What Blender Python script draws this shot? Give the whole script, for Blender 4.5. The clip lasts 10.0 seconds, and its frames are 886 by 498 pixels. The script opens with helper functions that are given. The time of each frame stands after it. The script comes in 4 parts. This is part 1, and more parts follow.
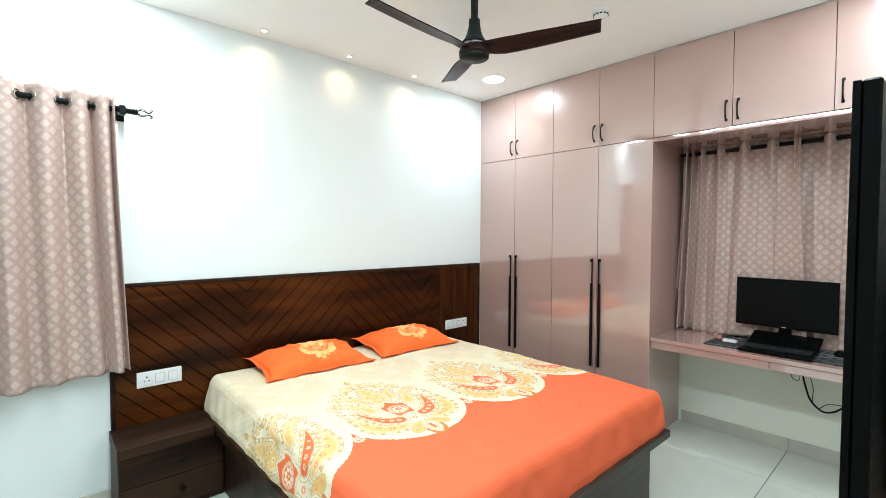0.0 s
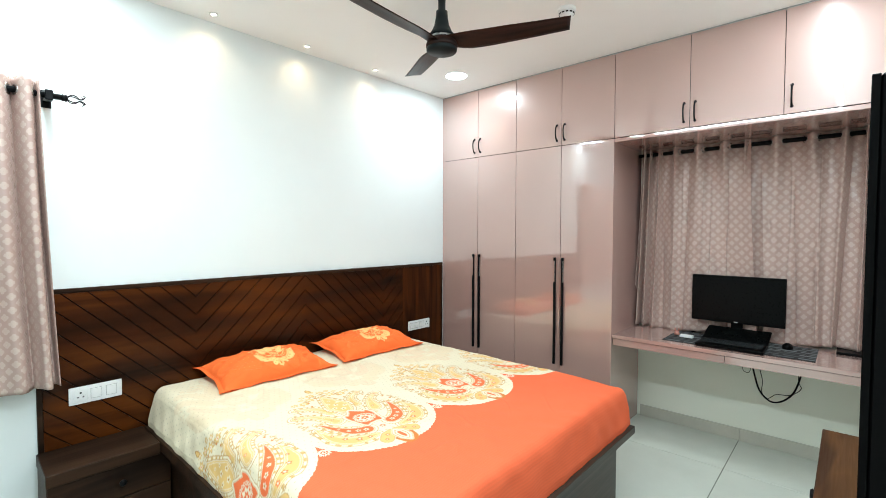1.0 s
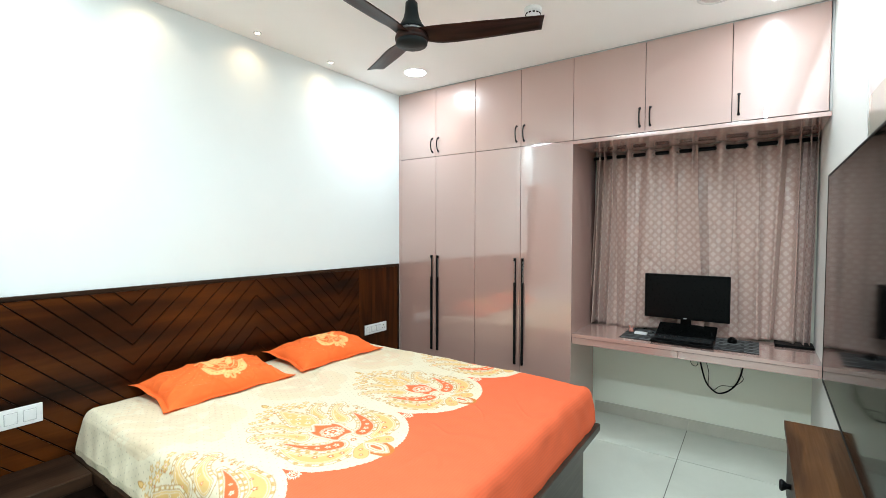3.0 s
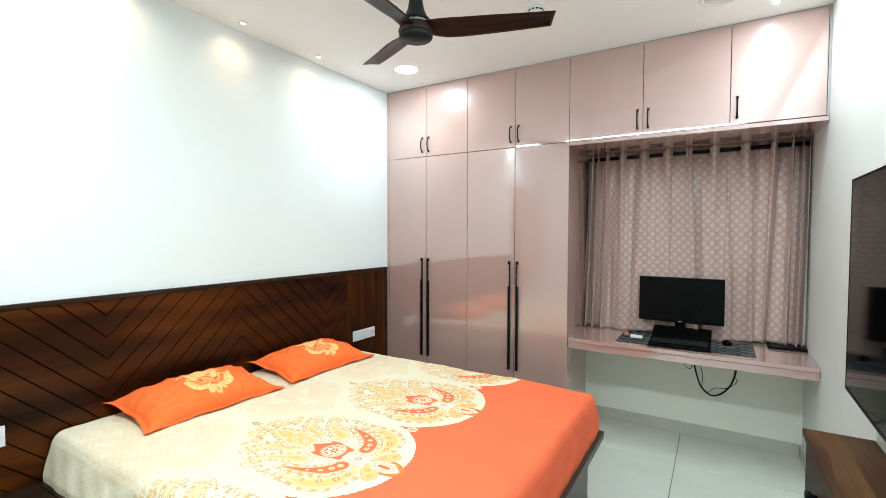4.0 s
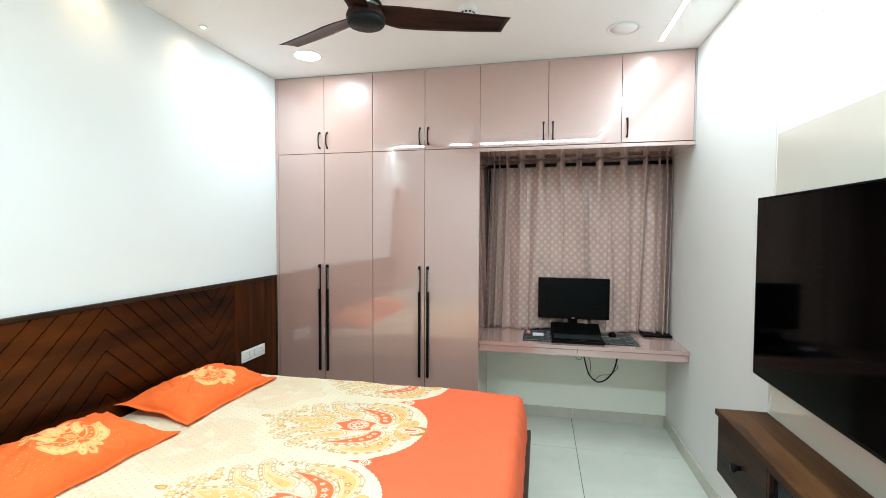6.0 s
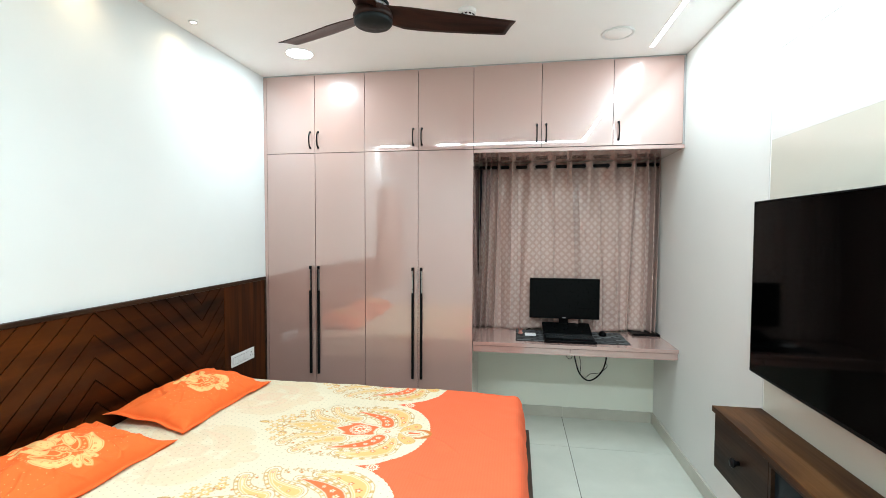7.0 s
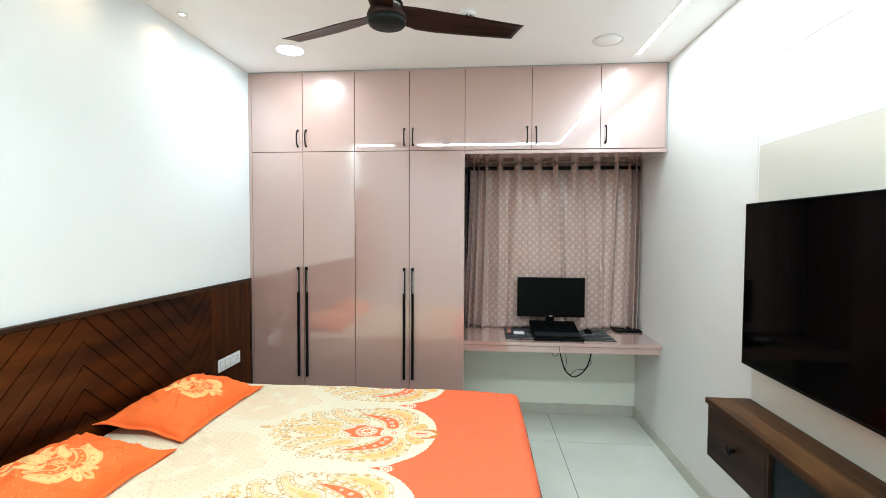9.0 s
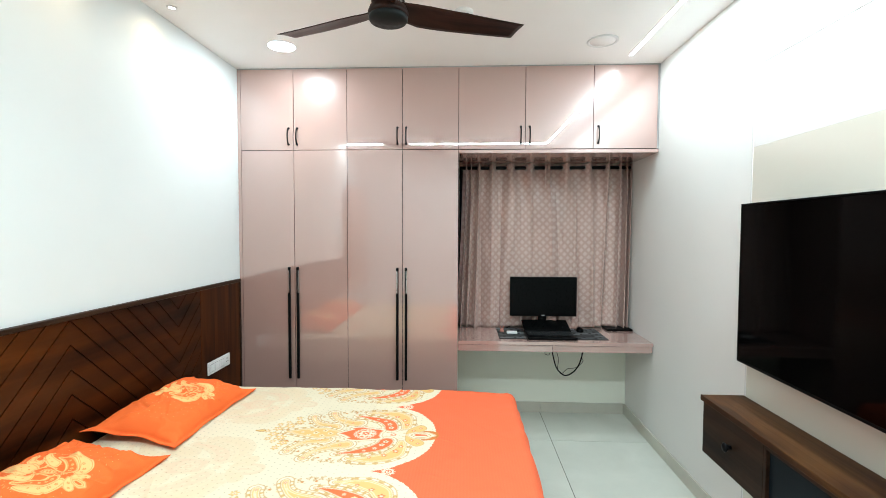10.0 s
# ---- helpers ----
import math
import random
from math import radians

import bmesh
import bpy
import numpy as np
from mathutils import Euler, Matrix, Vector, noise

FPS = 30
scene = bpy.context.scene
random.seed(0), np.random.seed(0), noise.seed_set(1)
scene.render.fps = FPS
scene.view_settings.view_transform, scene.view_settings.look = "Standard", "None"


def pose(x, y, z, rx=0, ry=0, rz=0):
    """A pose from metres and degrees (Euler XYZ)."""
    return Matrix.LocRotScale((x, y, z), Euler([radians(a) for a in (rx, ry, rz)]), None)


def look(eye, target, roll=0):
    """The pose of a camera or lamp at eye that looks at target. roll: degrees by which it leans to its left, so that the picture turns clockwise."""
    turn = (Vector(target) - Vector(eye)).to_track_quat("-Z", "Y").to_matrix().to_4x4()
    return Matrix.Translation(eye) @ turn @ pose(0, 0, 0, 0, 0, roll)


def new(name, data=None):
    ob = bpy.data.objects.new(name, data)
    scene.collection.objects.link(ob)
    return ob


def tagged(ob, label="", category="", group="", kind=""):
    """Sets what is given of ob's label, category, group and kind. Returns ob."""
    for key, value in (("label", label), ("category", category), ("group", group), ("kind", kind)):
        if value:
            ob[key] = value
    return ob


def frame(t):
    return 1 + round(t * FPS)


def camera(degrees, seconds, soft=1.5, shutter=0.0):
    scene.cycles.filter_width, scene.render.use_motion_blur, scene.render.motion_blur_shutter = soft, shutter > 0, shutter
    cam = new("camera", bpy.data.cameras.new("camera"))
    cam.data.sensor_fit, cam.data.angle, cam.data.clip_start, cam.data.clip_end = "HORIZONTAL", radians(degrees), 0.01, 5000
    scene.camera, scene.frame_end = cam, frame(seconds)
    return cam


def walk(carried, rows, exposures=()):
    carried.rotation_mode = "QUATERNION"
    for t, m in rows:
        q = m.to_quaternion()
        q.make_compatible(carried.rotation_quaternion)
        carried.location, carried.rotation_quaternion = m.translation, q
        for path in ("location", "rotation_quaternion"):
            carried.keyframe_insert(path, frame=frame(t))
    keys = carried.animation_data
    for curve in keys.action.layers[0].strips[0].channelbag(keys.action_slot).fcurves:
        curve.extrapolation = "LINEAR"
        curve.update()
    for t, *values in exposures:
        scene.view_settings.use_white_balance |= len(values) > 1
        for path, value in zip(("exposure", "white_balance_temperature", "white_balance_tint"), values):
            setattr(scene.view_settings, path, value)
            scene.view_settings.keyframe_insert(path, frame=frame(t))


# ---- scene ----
cam = camera(89.0, 10.0, soft=0.6)
PATH = [
    (0, (0.074, 0.069, 1.522), (1.421, 1.546, 1.454), 0.2),
    (0.5, (0.086, 0.127, 1.523), (1.498, 1.541, 1.452), 0.1),
    (1, (0.09, 0.171, 1.525), (1.574, 1.51, 1.452), 0.1),
    (1.5, (0.086, 0.205, 1.524), (1.62, 1.485, 1.451), 0.1),
    (2, (0.076, 0.228, 1.526), (1.655, 1.453, 1.455), 0.1),
    (2.5, (0.065, 0.272, 1.53), (1.681, 1.448, 1.457), 0.1),
    (4, (0.074, 0.529, 1.549), (1.782, 1.567, 1.477), 0.1),
    (4.5, (0.071, 0.649, 1.569), (1.843, 1.574, 1.496), 0.2),
    (5, (0.05, 0.782, 1.57), (1.914, 1.502, 1.497), 0.2),
    (5.5, (0.034, 0.897, 1.574), (1.953, 1.459, 1.5), 0.2),
    (6, (0.036, 1.02, 1.593), (1.99, 1.441, 1.516), 0.2),
    (7.5, (0.004, 1.192, 1.606), (1.981, 1.49, 1.528), 0.2),
    (8, (-0.007, 1.251, 1.605), (1.976, 1.504, 1.529), 0.2),
    (8.5, (-0.017, 1.304, 1.604), (1.971, 1.512, 1.526), 0.2),
    (9, (-0.019, 1.344, 1.607), (1.973, 1.51, 1.528), 0.2),
    (9.5, (-0.016, 1.384, 1.608), (1.979, 1.508, 1.528), 0.2),
    (10, (-0.007, 1.42, 1.609), (1.989, 1.514, 1.527), 0.2),
]
walk(cam, [(t, look(eye, target, roll)) for t, eye, target, roll in PATH])

# ---- world and lamps ----
world = bpy.data.worlds.new("night")
scene.world = world
world.use_nodes = True
world.node_tree.nodes["Background"].inputs[0].default_value = (0.02, 0.03, 0.05, 1)
world.node_tree.nodes["Background"].inputs[1].default_value = 0.3

CEIL, NORTH, EAST, WEST = 2.83, 3.155, 3.98, -0.9
WHITE, WARM = (0.765, 0.93, 1.0), (1.0, 0.74, 0.44)


def area_lamp(name, x, y, z, sx, sy, watts, colour, shape="RECTANGLE"):
    lamp = bpy.data.lights.new(name, "AREA")
    lamp.shape, lamp.size, lamp.size_y, lamp.energy, lamp.color = shape, sx, sy, watts, colour
    ob = new(name, lamp)
    ob.location = (x, y, z)
    return tagged(ob, kind="structure")


def spot_lamp(name, x, y, z, target, watts, colour, degrees):
    lamp = bpy.data.lights.new(name, "SPOT")
    lamp.energy, lamp.color, lamp.spot_size, lamp.spot_blend, lamp.shadow_soft_size = watts, colour, radians(degrees), 1.0, 0.03
    ob = new(name, lamp)
    ob.matrix_world = look((x, y, z), target)
    return tagged(ob, kind="structure")


SPOTS = (0.584, 1.209, 1.834, 2.449)
area_lamp("strip_lamp_long", 1.81, 0.273, CEIL - 0.004, 2.82, 0.026, 38, WHITE)
area_lamp("strip_lamp_short", 0.39, 1.70, CEIL - 0.004, 0.018, 2.82, 54, WHITE)
area_lamp("downlight_lamp", 2.988, 2.639, CEIL - 0.006, 0.15, 0.15, 12, WHITE, "DISK")
for sx in SPOTS:
    spot_lamp("spot_lamp", sx, 3.033, CEIL - 0.012, (sx, 3.12, 1.6), 4.2, WARM, 140)


# ---- materials ----
class Nodes:
    """Short way to write a node material."""

    def __init__(self, name, rough=0.5, metal=0.0, coat=0.0, coat_rough=0.05, spec=0.5):
        self.mat = bpy.data.materials.new(name)
        self.mat.use_nodes = True
        self.tree = self.mat.node_tree
        self.bsdf = self.tree.nodes["Principled BSDF"]
        self.put("Roughness", rough), self.put("Metallic", metal)
        self.put("Coat Weight", coat), self.put("Coat Roughness", coat_rough)
        self.put("Specular IOR Level", spec)

    def put(self, socket, value):
        if isinstance(value, bpy.types.NodeSocket):
            self.tree.links.new(value, self.bsdf.inputs[socket])
        elif isinstance(value, tuple):
            self.bsdf.inputs[socket].default_value = (*value, 1)
        else:
            self.bsdf.inputs[socket].default_value = value

    def node(self, kind, out=0, op="", data="", layer="", **ins):
        n = self.tree.nodes.new(kind)
        if op:
            n.operation = op
        if data:
            n.data_type = data
        if layer:
            n.layer_name = layer
        for k, v in ins.items():
            sock = n.inputs[int(k[1:])] if k[0] == "i" and k[1:].isdigit() else n.inputs[k]
            if isinstance(v, bpy.types.NodeSocket):
                self.tree.links.new(v, sock)
            elif isinstance(v, tuple) and len(v) == 3 and sock.type == "RGBA":
                sock.default_value = (*v, 1)
            else:
                sock.default_value = v
        return n.outputs[out]

    def math(self, op, a, b=0.0):
        return self.node("ShaderNodeMath", op=op, i0=a, i1=b)

    def coords(self, which="Object", scale=(1, 1, 1)):
        c = self.tree.nodes.new("ShaderNodeTexCoord").outputs[which]
        return self.node("ShaderNodeMapping", Vector=c, Scale=scale)

    def noise(self, vec, scale, detail=4.0, rough=0.55, distort=0.0):
        return self.node("ShaderNodeTexNoise", Vector=vec, Scale=scale, Detail=detail, Roughness=rough, Distortion=distort)

    def ramp(self, fac, *stops):
        n = self.tree.nodes.new("ShaderNodeValToRGB")
        self.tree.links.new(fac, n.inputs[0])
        while len(n.color_ramp.elements) < len(stops):
            n.color_ramp.elements.new(0.5)
        for e, (p, c) in zip(n.color_ramp.elements, stops):
            e.position, e.color = p, (*c, 1) if isinstance(c, tuple) else (c, c, c, 1)
        return n.outputs[0]

    def mix(self, fac, a, b):
        return self.node("ShaderNodeMix", out=2, data="RGBA", i0=fac, i6=a, i7=b)

    def bump(self, height, strength=0.2, distance=0.002):
        self.put("Normal", self.node("ShaderNodeBump", Height=height, Strength=strength, Distance=distance))


def paint_material(name, colour, rough=0.6):
    m = Nodes(name, rough)
    v = m.coords()
    big, fine = m.noise(v, 1.3, 3), m.noise(v, 180, 2)
    a = tuple(c * 0.965 for c in colour)
    m.put("Base Color", m.mix(m.ramp(big, (0.35, 0.0), (0.7, 1.0)), a, colour))
    m.bump(fine, 0.06, 0.001)
    return m.mat


def wood_material(name, dark, mid, light, stretch=(0.45, 5.0, 5.0), rough=0.40, coat=0.03):
    m = Nodes(name, rough, coat=coat, coat_rough=0.12, spec=0.09)
    v = m.coords(scale=stretch)
    wide = m.noise(v, 1.7, 3, 0.5, 0.7)
    fine = m.noise(m.coords(scale=tuple(s * (3 if s < 2 else 9) for s in stretch)), 3.0, 4, 0.6, 0.4)
    col = m.ramp(wide, (0.30, dark), (0.47, mid), (0.62, light), (0.74, mid))
    col2 = m.mix(m.ramp(fine, (0.35, 0.14), (0.65, 0.0)), col, dark)
    m.put("Base Color", col2)
    m.put("Roughness", m.ramp(fine, (0.3, rough + 0.1), (0.7, rough)))
    m.bump(fine, 0.05, 0.0008)
    return m.mat


def gloss_material(name, colour, rough=0.012, ior=2.05):
    m = Nodes(name, 0.27, coat=1.0, coat_rough=rough, spec=0.7)
    m.put("Coat IOR", ior)
    v = m.coords()
    big = m.noise(v, 2.0, 2)
    m.put("Base Color", m.mix(big, tuple(c * 0.96 for c in colour), colour))
    m.put("Coat Roughness", m.ramp(m.noise(v, 5, 3), (0.3, rough * 0.8), (0.7, rough * 1.15)))
    m.bump(m.math("ADD", m.noise(v, 5, 1), m.math("MULTIPLY", m.noise(v, 17, 1), 0.16)), 0.013, 0.002)
    return m.mat


def plain_material(name, colour, rough=0.4, metal=0.0, coat=0.0):
    m = Nodes(name, rough, metal, coat, spec=0.5 if max(colour) > 0.05 else 0.08)
    v = m.coords()
    m.put("Base Color", m.mix(m.noise(v, 30, 3), tuple(c * 0.88 for c in colour), colour))
    m.put("Roughness", m.ramp(m.noise(v, 60, 3), (0.3, rough * 0.85), (0.7, min(1, rough * 1.15))))
    return m.mat


def glow_material(name, colour, strength):
    m = Nodes(name, 0.4)
    m.put("Base Color", (0.8, 0.8, 0.8))
    m.put("Emission Color", colour), m.put("Emission Strength", strength)
    return m.mat


WALL = paint_material("wall_paint", (0.775, 0.815, 0.805))
WALL_RIGHT = paint_material("wall_paint_cool", (0.735, 0.725, 0.69))
CEILING = paint_material("ceiling_paint", (0.95, 0.935, 0.915), 0.75)
WALNUT = wood_material("walnut_veneer", (0.008, 0.0020, 0.0005), (0.040, 0.0098, 0.0016), (0.092, 0.0230, 0.0030), stretch=(0.40, 2.7, 2.7), rough=0.36, coat=0.10)
WALNUT_Y = wood_material("walnut_edge", (0.010, 0.0046, 0.0026), (0.026, 0.0125, 0.0070), (0.042, 0.0205, 0.0112))
WALNUT_UP = wood_material("walnut_upright_grain", (0.009, 0.0022, 0.0006), (0.038, 0.0092, 0.0017), (0.075, 0.0190, 0.0030), (5.0, 5.0, 0.45))
WALNUT_TV = wood_material("walnut_shelf", (0.013, 0.005, 0.0022), (0.045, 0.017, 0.0065), (0.10, 0.042, 0.014))
GROOVE = plain_material("groove_black", (0.006, 0.003, 0.002), 0.7)
MAUVE = gloss_material("mauve_gloss_laminate", (0.455, 0.283, 0.244), 0.022, 2.2)
CARCASS = plain_material("carcass_shadow", (0.05, 0.035, 0.032), 0.7)
BLACK = plain_material("black_metal", (0.006, 0.006, 0.0065), 0.35, 0.0)
PLASTIC = plain_material("black_plastic", (0.0009, 0.0009, 0.0010), 0.42)
STEEL = plain_material("brushed_steel", (0.45, 0.44, 0.43), 0.3, 1.0)
CHROME = plain_material("eyelet_steel", (0.42, 0.39, 0.37), 0.28, 1.0)
SWITCH = plain_material("white_switch_plastic", (0.80, 0.80, 0.79), 0.3)
SWITCH_GREY = plain_material("switch_line_grey", (0.42, 0.42, 0.42), 0.5)
BEIGE = gloss_material("beige_gloss_panel", (0.70, 0.668, 0.575), 0.10)
WHITE_PANEL = gloss_material("white_gloss_panel", (0.82, 0.81, 0.79), 0.25)
BASE_GREY = wood_material("grey_brown_laminate", (0.028, 0.020, 0.015), (0.050, 0.038, 0.029), (0.070, 0.054, 0.041), (0.6, 5.0, 5.0), 0.30, 0.35)
WALL_NOOK = paint_material("wall_paint_cream", (0.84, 0.85, 0.735))
TRIM_GREY = plain_material("grey_sealant", (0.34, 0.33, 0.32), 0.6)
LAMP_WHITE = glow_material("lamp_white", WHITE, 30.0)
LAMP_WARM = glow_material("lamp_warm", (1.0, 0.9, 0.74), 14.0)
LAMP_RIM = plain_material("lamp_rim_white", (0.8, 0.8, 0.79), 0.4)
CABLE = plain_material("black_cable", (0.008, 0.008, 0.008), 0.5)
CABLE_WHITE = plain_material("white_cable", (0.7, 0.7, 0.68), 0.5)
PINK = plain_material("pink_plastic", (0.55, 0.22, 0.17), 0.5)
MATTRESS = plain_material("mattress_ticking", (0.55, 0.5, 0.42), 0.9)
FANHUB = plain_material("fan_black", (0.016, 0.019, 0.019), 0.4)
FANWOOD = wood_material("fan_walnut", (0.008, 0.0032, 0.0024), (0.021, 0.0075, 0.0048), (0.036, 0.0125, 0.0072), (1.5, 9.0, 4.0), 0.42, 0.15)


def screen_material(name, colour):
    m = Nodes(name, 0.06, coat=0.0, spec=0.055)
    m.put("Base Color", colour)
    m.put("Roughness", m.ramp(m.noise(m.coords(), 3, 3), (0.3, 0.05), (0.7, 0.075)))
    return m.mat


SCREEN = screen_material("tv_screen", (0.0004, 0.0004, 0.0004))
SCREEN_MATT = plain_material("monitor_screen", (0.003, 0.0035, 0.0035), 0.3)
KEYCAP = plain_material("keycap_grey", (0.022, 0.024, 0.025), 0.5)
DARK_GLASS = screen_material("smoked_glass", (0.010, 0.014, 0.017))


def tile_material(name, a, b, rough):
    m = Nodes(name, rough, coat=0.25, coat_rough=0.1)
    v = m.coords()
    rnd = m.node("ShaderNodeObjectInfo", out=5)
    shift = m.node("ShaderNodeVectorMath", op="ADD", i0=v, i1=m.node("ShaderNodeCombineXYZ", X=m.math("MULTIPLY", rnd, 37.0)))
    cloud, vein, grit = m.noise(shift, 2.2, 6, 0.6, 0.8), m.noise(shift, 9.0, 5, 0.65, 1.5), m.noise(shift, 140, 2)
    col = m.mix(m.ramp(cloud, (0.3, 0.0), (0.7, 1.0)), a, b)
    col = m.mix(m.ramp(vein, (0.48, 0.0), (0.5, 0.08), (0.52, 0.0)), col, tuple(c * 0.82 for c in a))
    m.put("Base Color", m.mix(m.ramp(grit, (0.3, 0.10), (0.6, 0.0)), col, tuple(c * 0.8 for c in a)))
    m.put("Roughness", m.ramp(cloud, (0.3, rough * 0.95), (0.7, rough * 1.08)))
    return m.mat


TILE = tile_material("floor_porcelain", (0.57, 0.59, 0.52), (0.64, 0.66, 0.585), 0.24)
SKIRT = tile_material("skirting_porcelain", (0.46, 0.44, 0.37), (0.56, 0.54, 0.46), 0.35)
GROUT = plain_material("grout", (0.11, 0.11, 0.095), 0.9)


def glass_material():
    m = Nodes("window_glass", 0.02)
    m.put("Base Color", (0.8, 0.85, 0.85)), m.put("Transmission Weight", 1.0)
    return m.mat


GLASS = glass_material()


def curtain_material():
    """Mauve satin jacquard: rows of pale quatrefoils, staggered, with thin diamond lines between."""
    m = Nodes("jacquard_satin", 0.42)
    uv = m.tree.nodes.new("ShaderNodeUVMap").outputs[0]
    sep = m.tree.nodes.new("ShaderNodeSeparateXYZ")
    m.tree.links.new(uv, sep.inputs[0])
    du, dv = 0.066, 0.064
    best = None
    for shift in (0.0, 0.5):
        p = m.math("ABSOLUTE", m.math("SUBTRACT", m.math("FRACT", m.math("ADD", m.math("DIVIDE", sep.outputs[0], du), shift)), 0.5))
        q = m.math("ABSOLUTE", m.math("SUBTRACT", m.math("FRACT", m.math("ADD", m.math("DIVIDE", sep.outputs[1], dv), shift)), 0.5))

        def lobe(cx, cy):
            a, b = m.math("SUBTRACT", p, cx), m.math("SUBTRACT", q, cy)
            return m.math("SQRT", m.math("ADD", m.math("MULTIPLY", a, a), m.math("MULTIPLY", b, b)))

        d = m.math("MINIMUM", lobe(0.14, 0.0), lobe(0.0, 0.14))
        best = d if best is None else m.math("MINIMUM", best, d)
    weave = m.node("ShaderNodeTexNoise", Vector=uv, Scale=420.0, Detail=2.0)
    soft = m.node("ShaderNodeTexNoise", Vector=uv, Scale=5.0, Detail=3.0)
    edge = m.math("ADD", best, m.math("MULTIPLY", m.math("SUBTRACT", weave, 0.5), 0.09))
    motif = m.ramp(edge, (0.105, 1.0), (0.145, 0.0))
    halo = m.ramp(edge, (0.19, 0.0), (0.22, 0.10), (0.25, 0.0))
    ground = m.mix(soft, (0.385, 0.260, 0.224), (0.480, 0.332, 0.287))
    ground = m.mix(halo, ground, (0.365, 0.243, 0.205))
    m.put("Base Color", m.mix(m.math("MULTIPLY", motif, 0.42), ground, (0.76, 0.65, 0.58)))
    m.put("Roughness", m.ramp(motif, (0.0, 0.34), (1.0, 0.27)))
    m.put("Specular IOR Level", 0.6)
    m.bump(weave, 0.12, 0.0006)
    return m.mat


CURTAIN = curtain_material()


def cloth_material(name, rib):
    m = Nodes(name, 0.85, spec=0.25)
    col = m.node("ShaderNodeVertexColor", layer="print")
    v = m.coords()
    weave = m.noise(v, 600, 2)
    ribs = m.node("ShaderNodeTexWave", out=1, Vector=v, Scale=rib, Distortion=0.3)
    m.put("Base Color", m.mix(m.math("MULTIPLY", weave, 0.05), col, (0.95, 0.9, 0.85)))
    m.bump(m.math("ADD", weave, m.math("MULTIPLY", ribs, 0.4)), 0.15, 0.0006)
    return m.mat


SHEET = cloth_material("printed_cotton", 60.0)


def mat_material():
    """Black desk mat with rows of grey dashes."""
    m = Nodes("desk_mat_print", 0.75)
    v = m.node("ShaderNodeMapping", Vector=m.tree.nodes.new("ShaderNodeTexCoord").outputs["Object"], Rotation=(0, 0, radians(90)))
    b = m.tree.nodes.new("ShaderNodeTexBrick")
    m.tree.links.new(v, b.inputs["Vector"])
    b.offset, b.squash = 0.37, 1.0
    for k, val in (("Scale", 1.0), ("Mortar Size", 0.0105), ("Brick Width", 0.125), ("Row Height", 0.047), ("Bias", 0.0)):
        b.inputs[k].default_value = val
    b.inputs["Color1"].default_value, b.inputs["Color2"].default_value = (0.16, 0.175, 0.18, 1), (0.035, 0.038, 0.040, 1)
    b.inputs["Mortar"].default_value = (0.003, 0.003, 0.0035, 1)
    m.put("Base Color", b.outputs[0])
    m.bump(m.noise(m.coords(), 500, 2), 0.1, 0.0005)
    return m.mat


DESK_MAT = mat_material()


# ---- mesh helpers ----
def thing(name, label, category, at=(0, 0, 0), group="", kind=""):
    ob = tagged(new(name), label, category, group, kind)
    ob.location = at
    return ob


def part(name, bm, material, parent=None, label="", at=None, smooth=False):
    """Links a bmesh as one mesh object; its points are given in the parent's space."""
    me = bpy.data.meshes.new(name)
    bm.to_mesh(me)
    bm.free()
    me.materials.append(material)
    if smooth:
        me.shade_smooth()
    ob = new(name, me)
    if parent is not None:
        ob.parent = parent
    if at:
        ob.location = at
    if label:
        tagged(ob, label)
    return ob


def box(x0, x1, y0, y1, z0, z1, bevel=0.0, bm=None, segments=1):
    bm2 = bmesh.new()
    bmesh.ops.create_cube(bm2, size=1, matrix=Matrix.Translation(((x0 + x1) / 2, (y0 + y1) / 2, (z0 + z1) / 2)) @ Matrix.Diagonal((x1 - x0, y1 - y0, z1 - z0, 1)))
    if bevel:
        bmesh.ops.bevel(bm2, geom=bm2.edges[:], offset=bevel, segments=segments, affect="EDGES", profile=0.5)
    if bm is None:
        return bm2
    me = bpy.data.meshes.new("tmp")
    bm2.to_mesh(me)
    bm2.free()
    bm.from_mesh(me)
    bpy.data.meshes.remove(me)
    return bm


def lathe(profile, steps=32, axis="z", at=(0, 0, 0), bm=None):
    """A turned shape from (radius, height) pairs."""
    bm = bm or bmesh.new()
    turn = {"z": Matrix(), "y": Matrix.Rotation(radians(-90), 4, "X"), "x": Matrix.Rotation(radians(90), 4, "Y")}[axis]
    m = Matrix.Translation(at) @ turn
    rings = []
    for r, h in profile:
        rings.append([bm.verts.new(m @ Vector((r * math.cos(2 * math.pi * k / steps), r * math.sin(2 * math.pi * k / steps), h))) for k in range(steps)])
    for a, b in zip(rings, rings[1:]):
        for k in range(steps):
            bm.faces.new((a[k], a[(k + 1) % steps], b[(k + 1) % steps], b[k]))
    bm.faces.new(rings[0][::-1])
    bm.faces.new(rings[-1])
    bmesh.ops.recalc_face_normals(bm, faces=bm.faces[:])
    return bm


